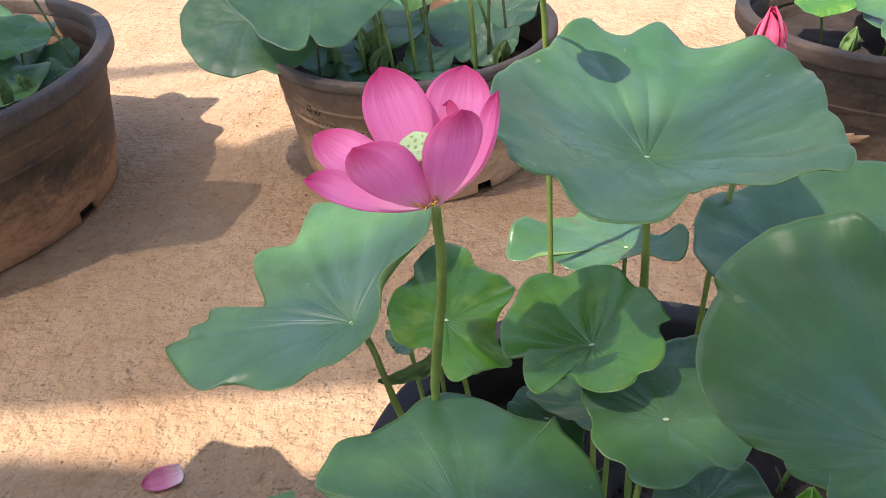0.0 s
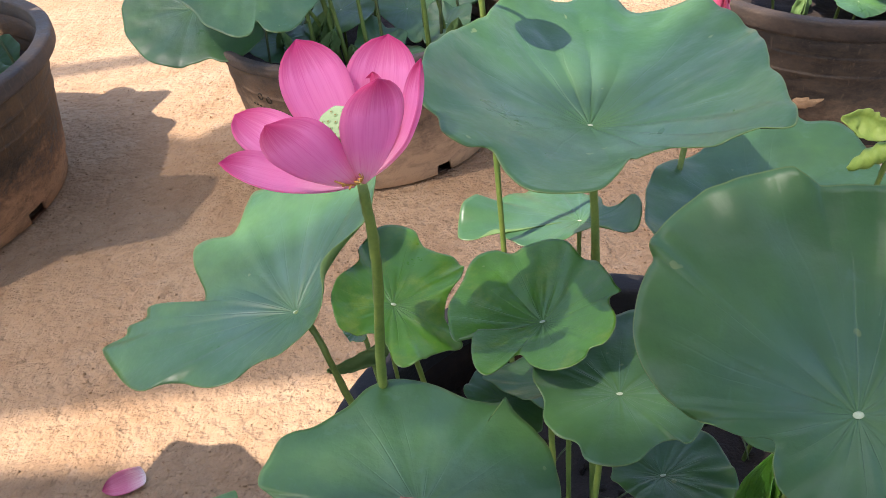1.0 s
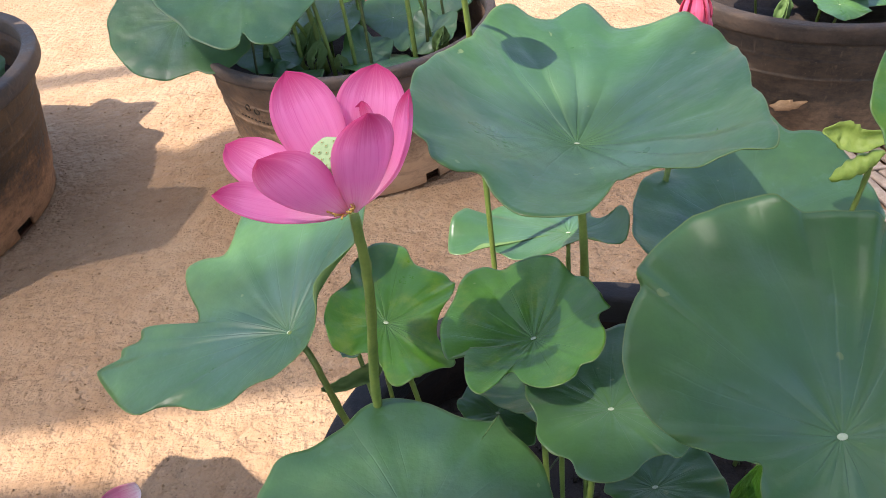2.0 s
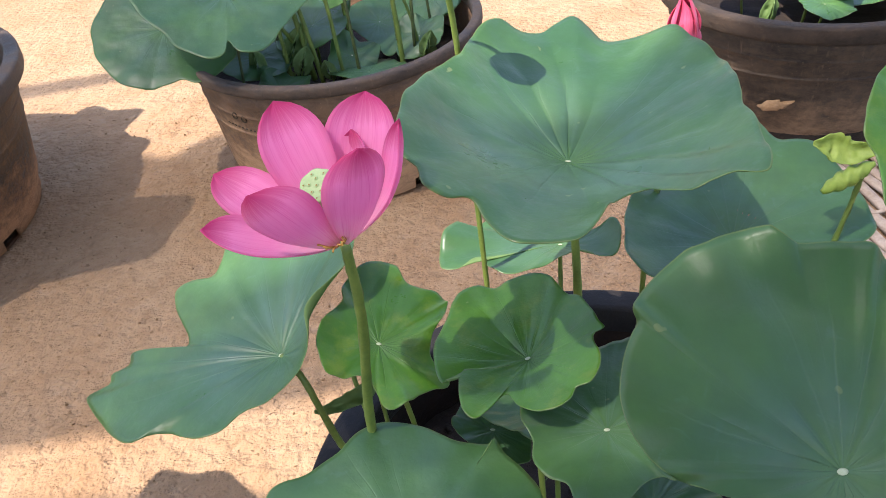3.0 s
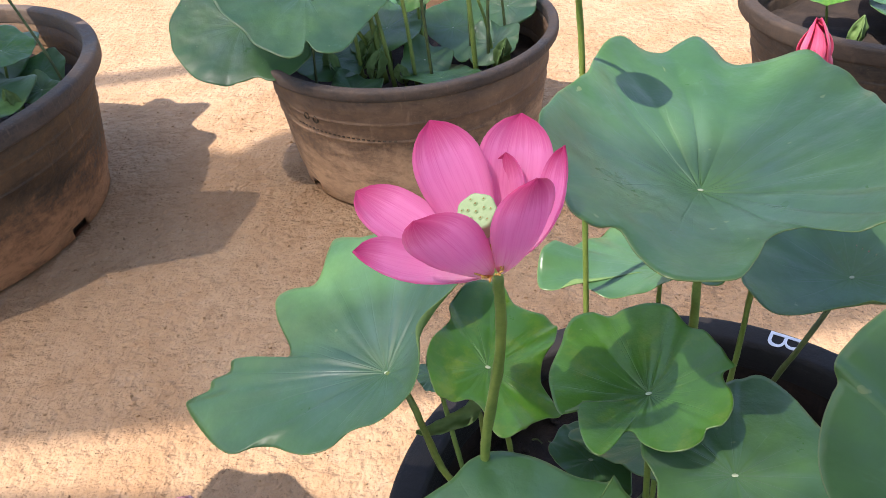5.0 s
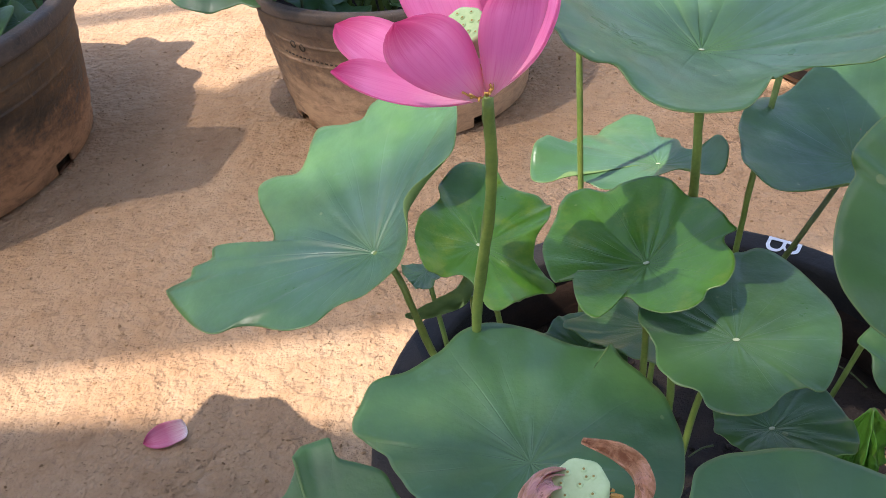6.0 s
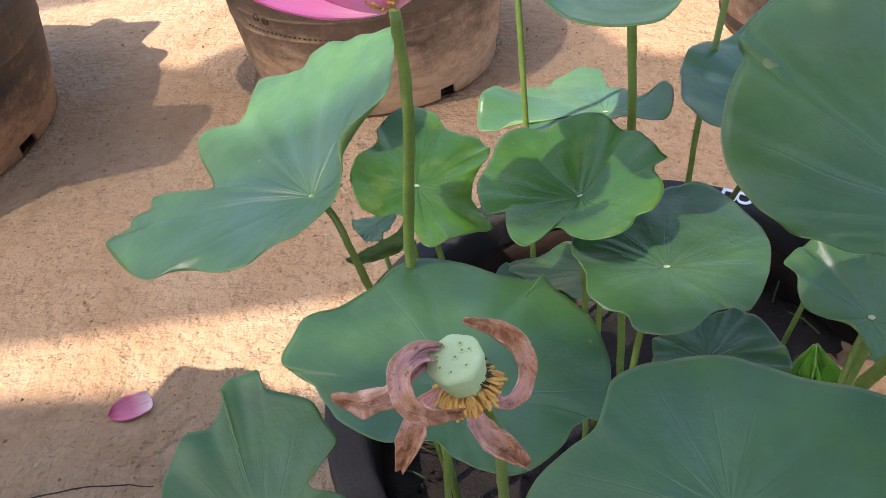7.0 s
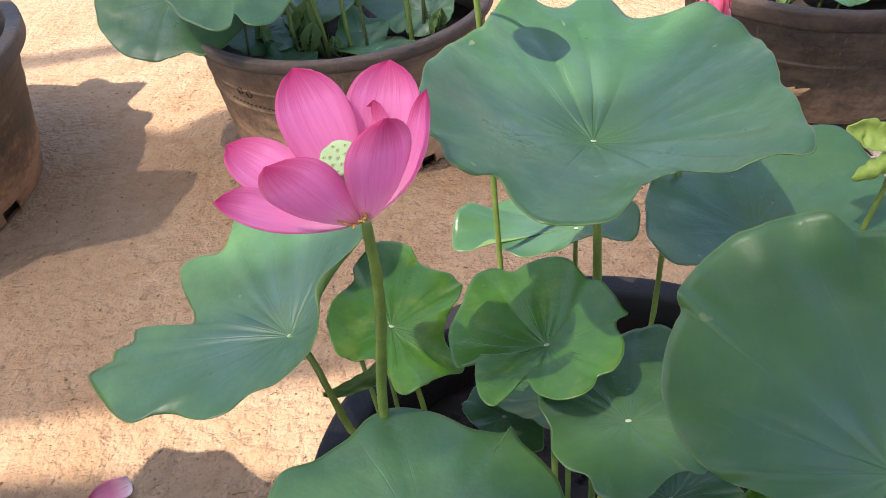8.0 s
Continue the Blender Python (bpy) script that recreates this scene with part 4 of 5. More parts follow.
lotus_leaf((0.246, 0.759, 0.6), (0.15, -0.0, 0.99),
    [15, 24, 35, 46, 56, 66, 77, 88, 98, 108, 119, 130, 142, 154, 166, 175, 186, 200, 215, 231, 244, 258, 271, 282, 291, 301, 309, 318, 328, 339, 352, 364],
    [5.6, 5.8, 5.6, 5.7, 5.9, 5.8, 5.7, 5.8, 6, 5.7, 5.6, 5.4, 5.1, 5.1, 5.3, 5.1, 4.5, 4, 3.9, 4, 4.4, 4.5, 4.8, 5.3, 5.9, 6.3, 6.4, 5.8, 5.3, 5, 5, 5.2],
    [0] * 32,
    [(0.24, 0.76, 0.3), (0.243, 0.757, 0.5)], "small dark lotus leaf in shade", NEAR)
lotus_leaf((0.329, 0.767, 0.62), (-0.0, 0.29, 0.96),
    [49, 60, 68, 75, 80, 87, 95, 105, 117, 129, 141, 153, 162, 170, 177, 184, 193, 204, 217, 230, 243, 254, 264, 273, 282, 293, 303, 317, 337, 362, 384, 399],
    [7.1, 8.1, 9.3, 10.6, 11.5, 10.3, 9.3, 8.6, 8.2, 8, 8.2, 8.7, 9.5, 10.6, 10.8, 9.6, 8.6, 7.9, 7.5, 7.5, 7.9, 8.5, 9.3, 9.2, 8.1, 7.3, 6, 4.8, 4, 3.9, 4.6, 5.7],
    [0] * 32,
    [(0.33, 0.77, 0.3), (0.328, 0.766, 0.5)], "dark lotus leaf in shade below others", NEAR)
lotus_leaf((0.055, 0.922, 0.6), (-0.28, 0.14, 0.95),
    [13, 23, 34, 45, 55, 62, 70, 81, 95, 110, 122, 130, 136, 143, 153, 161, 172, 185, 201, 218, 232, 244, 256, 268, 278, 286, 295, 307, 322, 338, 353, 365],
    [3.9, 4, 4, 4.1, 4.4, 4.2, 3.6, 3.2, 2.9, 2.7, 3.2, 3.8, 4.5, 4.4, 4.1, 3.6, 3.1, 2.8, 2.7, 2.7, 3, 3.4, 3.5, 3.8, 4.1, 3.9, 3.4, 3, 2.7, 2.7, 3, 3.4],
    [0] * 32,
    [(0.1, 0.86, 0.3), (0.07, 0.9, 0.5)], "small blue-green curled lotus leaf", NEAR, navel=False)
lotus_leaf((-0.557, 2.516, 0.55), (-0.0, -0.46, 0.89),
    [-34, -25, -14, -1, 12, 27, 41, 53, 63, 70, 80, 90, 101, 111, 120, 130, 141, 153, 165, 177, 190, 203, 215, 228, 240, 251, 263, 275, 287, 295, 306, 316],
    [27.1, 24.3, 22.3, 20.5, 19.2, 19, 20.1, 22.3, 25.2, 28.7, 27.4, 26.5, 26.5, 27.4, 27.3, 25, 23.6, 22.9, 22.9, 22.8, 22, 22.3, 22.2, 22.7, 23.6, 23.8, 23.7, 23, 22.8, 25.9, 27.1, 27.2],
    [0] * 32,
    [(-0.2, 2.55, 0.32), (-0.4, 2.53, 0.48)], "dark wavy lotus leaf hanging over the rim", "lotus leaves of the far tubs", r=0.008)
lotus_leaf((-0.326, 2.439, 0.66), (0.14, -0.35, 0.93),
    [-8, 5, 18, 30, 41, 53, 66, 80, 92, 103, 115, 127, 139, 149, 159, 170, 181, 192, 204, 217, 230, 241, 253, 264, 272, 275, 281, 292, 302, 313, 326, 340],
    [25, 23.9, 24.1, 25.5, 26, 23.9, 23, 23.4, 25, 26.7, 25.7, 25.9, 27.2, 29.6, 28.6, 27.9, 28.3, 26.1, 24.9, 24.1, 23.9, 26, 27.3, 28.5, 26.7, 21.7, 26.4, 27.9, 26.4, 24, 22.8, 23.5],
    [0] * 32,
    [(-0.15, 2.55, 0.32), (-0.2, 2.5, 0.5)], "broad fresh green lotus leaf", "lotus leaves of the far tubs", r=0.008)
lotus_leaf((0.095, 2.68, 0.42), (-0.0, -0.35, 0.94),
    [11, 23, 33, 43, 51, 60, 71, 82, 93, 105, 119, 131, 144, 157, 168, 176, 185, 198, 217, 234, 249, 260, 268, 274, 281, 290, 300, 311, 322, 334, 346, 359],
    [13.4, 13.8, 14.7, 16, 16.4, 15.2, 14.4, 14.1, 13, 12.3, 12.2, 12.7, 12.5, 13, 14, 13, 10.9, 9.1, 8.7, 9.2, 10.5, 12.3, 14.4, 16.7, 16.9, 15.7, 14.9, 14.7, 13.5, 12.8, 12.7, 13.2],
    [0] * 32,
    [(0.1, 2.7, 0.32), (0.097, 2.69, 0.38)], "blue-green lotus leaf inside the tub", "lotus leaves of the far tubs", r=0.006)
lotus_leaf((-0.012, 2.602, 0.6), (-0.06, -0.51, 0.86),
    [2, 14, 27, 40, 52, 62, 73, 85, 96, 106, 114, 122, 130, 140, 152, 164, 176, 187, 200, 214, 227, 239, 248, 256, 265, 275, 287, 299, 312, 325, 339, 351],
    [9.5, 8.9, 8.7, 8.9, 9.6, 10.6, 10.2, 10.2, 10.5, 11.3, 12.3, 12, 10.9, 10.1, 9.6, 9.6, 10, 9, 8.5, 8.4, 8.8, 9.7, 10.8, 11.8, 10.7, 9.9, 9.5, 9.2, 8.6, 8.4, 8.7, 9.5],
    [0] * 32,
    [(0.0, 2.62, 0.32), (-0.01, 2.61, 0.5)], "fresh green lotus leaf above the tub", "lotus leaves of the far tubs", r=0.007, mat=LEAF_YOUNG)
lotus_leaf((0.05, 2.43, 0.36), (0.07, 0.15, 0.99),
    [10, 20, 31, 42, 53, 64, 73, 82, 92, 103, 114, 123, 131, 139, 149, 160, 171, 182, 191, 202, 216, 231, 245, 258, 271, 285, 299, 311, 322, 336, 349, 360],
    [13.4, 13.3, 12.7, 12.5, 12.9, 13.7, 14.9, 14, 13.6, 13.5, 14, 14.9, 15.9, 14.5, 13.5, 12.9, 12.8, 13.2, 11.9, 10.6, 9.8, 9.6, 10.1, 11.1, 10.4, 10.2, 10.7, 11.7, 11.2, 10.9, 11.2, 12.1],
    [0] * 32,
    [(0.05, 2.43, 0.32), (0.05, 2.43, 0.335)], "dark lotus leaf lying low in the tub", "lotus leaves of the far tubs", r=0.006)
lotus_leaf((-1.388, 2.613, 0.5), (0.29, -0.07, 0.96),
    [-1, 18, 35, 49, 65, 78, 89, 98, 106, 117, 129, 139, 148, 154, 160, 166, 174, 183, 194, 206, 217, 228, 237, 245, 254, 264, 275, 283, 293, 307, 324, 342],
    [9.6, 9.5, 10.2, 11.4, 11.7, 12.7, 14.3, 16.3, 16.3, 15.3, 14.9, 15.8, 17.7, 19.9, 21.2, 19.1, 17.4, 16.1, 15.2, 15, 15.4, 16.3, 17.8, 18.5, 17.2, 16.4, 16.2, 13.9, 11.9, 10.4, 9.7, 9.8],
    [0] * 32,
    [(-1.42, 2.6, 0.34), (-1.4, 2.605, 0.42)], "fresh green lotus leaf in the large tub", "lotus leaves of the far tubs", r=0.006, mat=LEAF_YOUNG)
lotus_leaf((-1.329, 2.673, 0.38), (-0.0, -0.56, 0.83),
    [26, 37, 49, 60, 70, 79, 90, 103, 118, 132, 144, 154, 163, 174, 186, 198, 211, 224, 236, 247, 256, 265, 276, 287, 298, 308, 316, 324, 334, 347, 360, 374],
    [9.4, 9.9, 9.8, 10.2, 11, 9.8, 8.8, 8.2, 8, 8.4, 9.2, 10.4, 10.4, 9.7, 9.3, 9.4, 8.9, 8.9, 9.4, 10.2, 11.4, 11.1, 10.6, 10.5, 10.8, 11.5, 11.8, 10.5, 9.4, 8.7, 8.5, 8.7],
    [0] * 32,
    [(-1.33, 2.67, 0.34), (-1.33, 2.67, 0.355)], "dark lotus leaf low in the large tub", "lotus leaves of the far tubs", r=0.006)
lotus_leaf((1.463, 2.476, 0.45), (-0.22, -0.07, 0.97),
    [34, 41, 50, 59, 68, 78, 87, 94, 103, 113, 124, 131, 136, 143, 155, 178, 213, 243, 259, 271, 279, 284, 288, 297, 308, 319, 331, 342, 353, 365, 376, 386],
    [16.4, 17.7, 16.8, 16.3, 16.1, 16.5, 17.2, 16.5, 15.3, 14.7, 14.4, 13.4, 10.8, 8.4, 6.2, 4.6, 4.2, 5.4, 7.4, 9.4, 11.7, 14.2, 15.8, 14.5, 13.6, 13.2, 13.3, 13.4, 12.9, 13.1, 13.7, 14.9],
    [0] * 32,
    [(1.46, 2.5, 0.3), (1.465, 2.49, 0.38)], "green lotus leaf in the dark tub", "lotus leaves of the far tubs", r=0.006)

# the pink flower
def lotus_flower():
    base = Vector((0.141, 0.582, 1.039))
    top = thing("lotus_flower", (0.13, 0.66, 0.3), "open pink lotus flower with a green seed pod", "lotus flower")
    part("stalk", tube([(0.13, 0.66, 0.3), (0.119, 0.64, 0.6), (0.120, 0.63, 0.78), (0.140, 0.592, 0.96), base + Vector((0, 0, 0.004))], 0.0052, 0.0042, warts=0.3), STALK, top)
    core = Vector((0.129, 0.592, 1.089))
    ax = (core - base).normalized()
    petals = [  # tip, the way its hollow side faces, half width, bulge, cup
        ((0.100, 0.656, 1.128), (0.2, -0.8, 0.5), 0.027, 0.10, 0.25),
        ((0.168, 0.677, 1.117), (-0.1, -0.8, 0.5), 0.029, 0.10, 0.3),
        ((0.193, 0.622, 1.118), (-0.8, -0.2, 0.2), 0.021, 0.34, 0.4),
        ((0.154, 0.655, 1.097), (-0.5, -0.7, 0.1), 0.02, 0.2, 0.4),
        ((0.167, 0.551, 1.138), (-0.5, 0.85, 0.1), 0.0255, 0.2, 0.4),
        ((0.089, 0.553, 1.112), (-0.05, 0.75, 0.25), 0.028, 0.2, 0.4),
        ((0.036, 0.667, 1.066), (0.3, -0.55, 0.8), 0.024, 0.10, 0.3),
        ((0.042, 0.580, 1.072), (0.3, -0.15, 1.0), 0.021, 0.18, 0.4),
    ]
    for tip, inward, w, bu, cu in petals:
        tip = Vector(tip)
        out = (tip - base) - ax * (tip - base).dot(ax)
        b0 = base + out.normalized() * 0.007 + ax * 0.004
        thick(part("petal", petal_mesh(b0, tip, inward, w, bu, cu, rows=22, cols=14, point=1.35), PETAL, top))
    pod(core, (-0.25, -0.45, 0.85), 0.0145, 0.03, POD, top)
    bm = bmesh.new()
    rng = random.Random(4)
    for i in range(46):
        a = rng.uniform(0, 2 * math.pi)
        u, v, n = frame_of((-0.25, -0.35, 0.9))
        d = u * math.cos(a) + v * math.sin(a)
        s = base + n * 0.012 + d * 0.006
        tube([s, s + d * 0.004 + n * 0.006, s + d * rng.uniform(0.005, 0.009) + n * rng.uniform(0.008, 0.016)], 0.0006, 0.0008, 5, 3, bm=bm)
    tagged(part("stamen_ring", bm, STAMEN, top, "short orange stamens round the pod"), kind="stuff")


def pod(at, normal, r, depth, mat, parent, ripe=False):
    """A funnel-shaped seed pod with a flat top and seeds in their pits."""
    u, v, n = frame_of(normal)
    prof = [(0.35, -1.0), (0.66, -0.8), (0.86, -0.45), (0.97, -0.12), (1.0, -0.04), (0.96, 0.02), (0.85, 0.035), (0.5, 0.02), (0.0001, 0.02)]
    bm = bmesh.new()
    rings = []
    for rr, zz in prof:
        rings.append([bm.verts.new(Vector(at) + (u * math.cos(a) + v * math.sin(a)) * rr * r * (1 + 0.035 * math.cos(7 * a + 1)) + n * zz * depth) for a in (2 * math.pi * k / 32 for k in range(32))])
    for a, b in zip(rings, rings[1:]):
        for k in range(32):
            bm.faces.new((a[k], a[(k + 1) % 32], b[(k + 1) % 32], b[k]))
    bm.faces.new(rings[0][::-1])
    ob = part("seed_pod", smooth(bm), mat, parent, "pale green flat-topped seed pod")
    spots = [(0.0, 0.0)] + [(0.42 * math.cos(a), 0.42 * math.sin(a)) for a in (0.3, 1.6, 2.8, 4.0, 5.2)] + [(0.72 * math.cos(a), 0.72 * math.sin(a)) for a in (0.0, 0.95, 1.9, 2.9, 3.8, 4.7, 5.5)]
    if ripe:
        spots = [(0.05, 0.0), (0.3, 0.22)] + [(0.58 * math.cos(a), 0.58 * math.sin(a)) for a in (0.35, 1.1, 2.1, 2.9, 3.7, 4.5, 5.5)]
    for x, y in spots:
        # a low swelling round each seed
        b3 = bmesh.new()
        bmesh.ops.create_uvsphere(b3, u_segments=12, v_segments=6, radius=1.0, matrix=Matrix.Translation(Vector(at) + (u * x + v * y) * r + n * 0.02 * depth) @ Matrix((u, v, n)).transposed().to_4x4() @ Matrix.Diagonal((r * 0.12, r * 0.12, r * 0.05, 1)))
        part("seed_cell", smooth(b3), mat, ob)
        b2 = bmesh.new()
        bmesh.ops.create_uvsphere(b2, u_segments=8, v_segments=5, radius=1.0, matrix=Matrix.Translation(Vector(at) + (u * x + v * y) * r + n * (0.02 * depth + 0.045 * r)) @ Matrix((u, v, n)).transposed().to_4x4() @ Matrix.Diagonal((r * 0.05, r * 0.05, r * 0.02, 1)))
        part("seed", smooth(b2), SEED, ob)
    return ob


lotus_flower()


# the withered flower
def lotus_seed_head():
    top = thing("lotus_seed_head", (0.19, 0.42, 0.3), "withered lotus seed head with drooping brown petals", "lotus seed head")
    part("stalk", tube([(0.19, 0.42, 0.3), (0.182, 0.39, 0.65), (0.179, 0.36, 0.81), (0.177, 0.33, 0.917), (0.168, 0.317, 0.972)], 0.0038, 0.0032, warts=0.3), STALK, top)
    face = (-0.2, -0.12, 1.0)
    core = Vector((0.161, 0.312, 1.002))
    pod(core, face, 0.0128, 0.027, POD_RIPE, top, True)
    u, v, n = frame_of(face)
    rng = random.Random(9)
    bm = bmesh.new()
    for i in range(120):
        a = rng.gauss(-1.45, 1.0)
        d = u * math.cos(a) + v * math.sin(a)
        s = core - n * rng.uniform(0.017, 0.022) + d * 0.006
        out = rng.uniform(0.006, 0.0115)
        tube([s, s + d * out * 0.6 + n * 0.001, s + d * out - n * rng.uniform(0.0, 0.005)], 0.0006, 0.0009, 5, 3, bm=bm)
    tagged(part("stamen_ring", bm, STAMEN, top, "ring of limp orange stamens"), kind="stuff")
    bm = bmesh.new()
    for i in range(36):
        a = rng.uniform(-0.9, 0.8)
        d = u * math.cos(a) + v * math.sin(a)
        s = core - n * 0.017 + d * 0.005
        e = s + d * rng.uniform(0.004, 0.009) + n * rng.uniform(-0.002, 0.006)
        tube([s, (s + e) / 2 + n * 0.002, e], 0.0005, 0.0004, 5, 3, bm=bm)
    tagged(part("burnt_tuft", bm, CHAR, top, "blackened dry stamens"), kind="stuff")
    cam_side = Vector((0.05, -0.7, 0.7))
    for pts, w, tw in (
        ([(0.163, 0.318, 0.972), (0.174, 0.317, 0.963), (0.182, 0.32, 0.968), (0.184, 0.325, 0.980), (0.175, 0.33, 0.993), (0.159, 0.335, 1.0)], [0.003, 0.0035, 0.0047, 0.0052, 0.0056, 0.0016], 0.5),
        ([(0.157, 0.318, 0.985), (0.146, 0.318, 0.999), (0.133, 0.31, 1.002), (0.124, 0.302, 0.998), (0.112, 0.30, 0.999), (0.101, 0.30, 1.0)], [0.003, 0.004, 0.005, 0.006, 0.0065, 0.002], -0.9),
        ([(0.150, 0.325, 0.992), (0.139, 0.312, 1.006), (0.132, 0.300, 1.009), (0.134, 0.292, 1.002), (0.142, 0.290, 0.995), (0.155, 0.296, 0.986)], [0.003, 0.0055, 0.006, 0.0055, 0.004, 0.002], 0.3),
        ([(0.153, 0.314, 0.984), (0.139, 0.31, 0.975), (0.132, 0.305, 0.962), (0.123, 0.30, 0.941)], [0.002, 0.0055, 0.007, 0.0022], 0.3),
        ([(0.158, 0.314, 0.972), (0.160, 0.309, 0.962), (0.167, 0.305, 0.948), (0.182, 0.30, 0.934)], [0.002, 0.006, 0.0075, 0.003], -0.5),
    ):
        thick(part("withered_petal", ribbon([(x + 0.007, y + 0.002, z - 0.002) for x, y, z in pts], [0.82 * q for q in w], cam_side, 1.5, cols=10, twist=tw), PETAL_DRY, top), 0.0007)


lotus_seed_head()


# the bud behind the large leaf
def lotus_bud():
    top = thing("lotus_bud", (0.47, 0.97, 0.3), "closed crimson-pink lotus bud", "lotus bud")
    base, tip = Vector((0.552, 1.045, 0.925)), Vector((0.547, 1.045, 1.018))
    part("stalk", tube([(0.47, 0.97, 0.3), (0.491, 0.97, 0.522), (0.496, 0.97, 0.667), (0.53, 1.02, 0.83), base], 0.0042, 0.004, warts=0.3), STALK, top)
    ax = (tip - base).normalized()
    for k in range(6):
        a = 2 * math.pi * k / 6 + 0.3
        out = Vector((math.cos(a), math.sin(a), 0))
        open_side = out.y < -0.5
        tp = tip + out * (0.014 if open_side else 0.003) - ax * (0.03 if open_side else 0.006 * (k % 2))
        thick(part("petal", petal_mesh(base + out * 0.004, tp, -out, 0.024, 0.27, 0.55), PETAL_BUD, top))
    for k in range(4):
        a = 2 * math.pi * k / 4 + 0.9
        out = Vector((math.cos(a), math.sin(a), 0))
        thick(part("inner_petal", petal_mesh(base + out * 0.003, tip - ax * 0.012, -out, 0.017, 0.2, 0.55), PETAL_INNER, top))


lotus_bud()

# a tall stalk whose young leaf stands above the view and throws its shadow on the large leaf
def young_leaf():
    c = (0.238, 0.892, 1.205)
    lotus_leaf(c, (-0.1, -0.3, 0.95), even(12), [2.6, 2.8, 2.9, 3.1, 3.0, 2.8, 2.6, 2.7, 3.0, 3.1, 2.9, 2.6], [0.2, 0, 0.3, 0, 0.2, 0, 0, 0.3, 0, 0, 0.2, 0],
               [(0.272, 0.93, 0.3), (0.268, 0.945, 0.6), (0.263, 0.955, 0.84), (0.257, 0.965, 1.03), (0.247, 0.945, 1.13)], "tall rough green stalk with a small young leaf", NEAR, mat=LEAF_YOUNG, wave=0.003)


young_leaf()

# a leaf still rolled up beside the tall side leaf
def rolled_leaf():
    top = thing("rolled_lotus_leaf", (0.62, 0.86, 0.3), "young yellow-green lotus leaf still rolled up", "rolled leaf", NEAR)
    a, b = Vector((0.660, 0.85, 0.836)), Vector((0.716, 0.85, 0.868))
    part("stalk", tube([(0.62, 0.86, 0.3), (0.68, 0.86, 0.65), (0.70, 0.853, 0.80), (0.705, 0.85, 0.855)], 0.0038, 0.003, warts=0.3), STALK, top)
    bm = bmesh.new()
    d = (b - a).normalized()
    s = d.cross(Vector((0, 1, 0.2))).normalized()
    u = d.cross(s)
    rings = []
    for i in range(25):
        f = i / 24
        r = 0.0105 * math.sin(math.pi * (0.04 + 0.92 * f)) ** 0.7
        ring = []
        for k in range(20):
            ang = 2 * math.pi * k / 20
            rr = r * (1 + 0.16 * math.sin(3 * ang + 26 * f)) 
            ring.append(bm.verts.new(a + (b - a) * f + (s * math.cos(ang) + u * math.sin(ang)) * rr))
        rings.append(ring)
    for p, q in zip(rings, rings[1:]):
        for k in range(20):
            bm.faces.new((p[k], p[(k + 1) % 20], q[(k + 1) % 20], q[k]))
    bm.faces.new(rings[0][::-1])
    bm.faces.new(rings[-1])
    part("roll", smooth(bm), ROLL, top, "tightly furled ribbed blade")
    thick(part("flap", ribbon([(0.648, 0.868, 0.893), (0.668, 0.868, 0.885), (0.69, 0.862, 0.878), (0.714, 0.855, 0.884)], [0.003, 0.016, 0.014, 0.008], (0.1, -0.8, 0.5), 0.6), ROLL, top, "fresh yellow-green half-open flap"))


rolled_leaf()

# a small folded leaf leaning on the left leaf's stalk
def folded_leaf():
    top = thing("folded_lotus_leaf", (0.118, 0.755, 0.3), "small folded olive lotus leaf edge-on", "folded leaf", NEAR)
    part("stalk", tube([(0.118, 0.755, 0.3), (0.12, 0.757, 0.55), (0.116, 0.757, 0.70)], 0.0032, 0.0026, warts=0.3), STALK, top)
    thick(part("blade", ribbon([(0.044, 0.722, 0.712), (0.056, 0.727, 0.708), (0.08, 0.735, 0.709), (0.106, 0.745, 0.716), (0.117, 0.758, 0.738)], [0.002, 0.0055, 0.009, 0.0095, 0.004], (0.15, -0.75, 0.6), 0.5), UNDER, top, "folded blade showing its pale underside"))


folded_leaf()

# loose stalks and small growth in the far tubs
def bare_stalk(points, r, mat=None):
    top = thing("lotus_stalk", points[0], "bare upright green lotus stalk in the tub", "lotus stalk", "lotus stalks")
    part("stem", tube(points, r, r * 0.8, 8, 6, 0.2), mat or STALK, top)


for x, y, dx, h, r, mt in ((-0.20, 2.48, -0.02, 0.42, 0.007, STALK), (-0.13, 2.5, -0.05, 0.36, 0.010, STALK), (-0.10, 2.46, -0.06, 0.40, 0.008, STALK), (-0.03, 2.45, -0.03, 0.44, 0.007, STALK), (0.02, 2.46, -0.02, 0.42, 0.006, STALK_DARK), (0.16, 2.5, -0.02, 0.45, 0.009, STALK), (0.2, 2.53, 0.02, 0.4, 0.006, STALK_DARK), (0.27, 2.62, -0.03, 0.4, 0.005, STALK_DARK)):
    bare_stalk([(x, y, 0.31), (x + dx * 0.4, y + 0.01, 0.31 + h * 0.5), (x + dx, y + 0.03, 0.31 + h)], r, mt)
bare_stalk([(-1.17, 2.52, 0.33), (-1.20, 2.53, 0.5), (-1.3, 2.56, 0.8)], 0.005, STALK_DARK)
bare_stalk([(-1.34, 2.35, 0.33), (-1.36, 2.35, 0.6), (-1.4, 2.35, 0.9)], 0.006)

FAR = "lotus leaves of the far tubs"
ROUND = [29, 33, 27, 24, 30, 34, 29, 25, 24, 29, 33, 30, 25, 26, 31, 28]
WAVY = [1, 3, 0, -2, 0, 3, 1, -2, 0, 2, 3, 0, -2, 0, 2, 0]
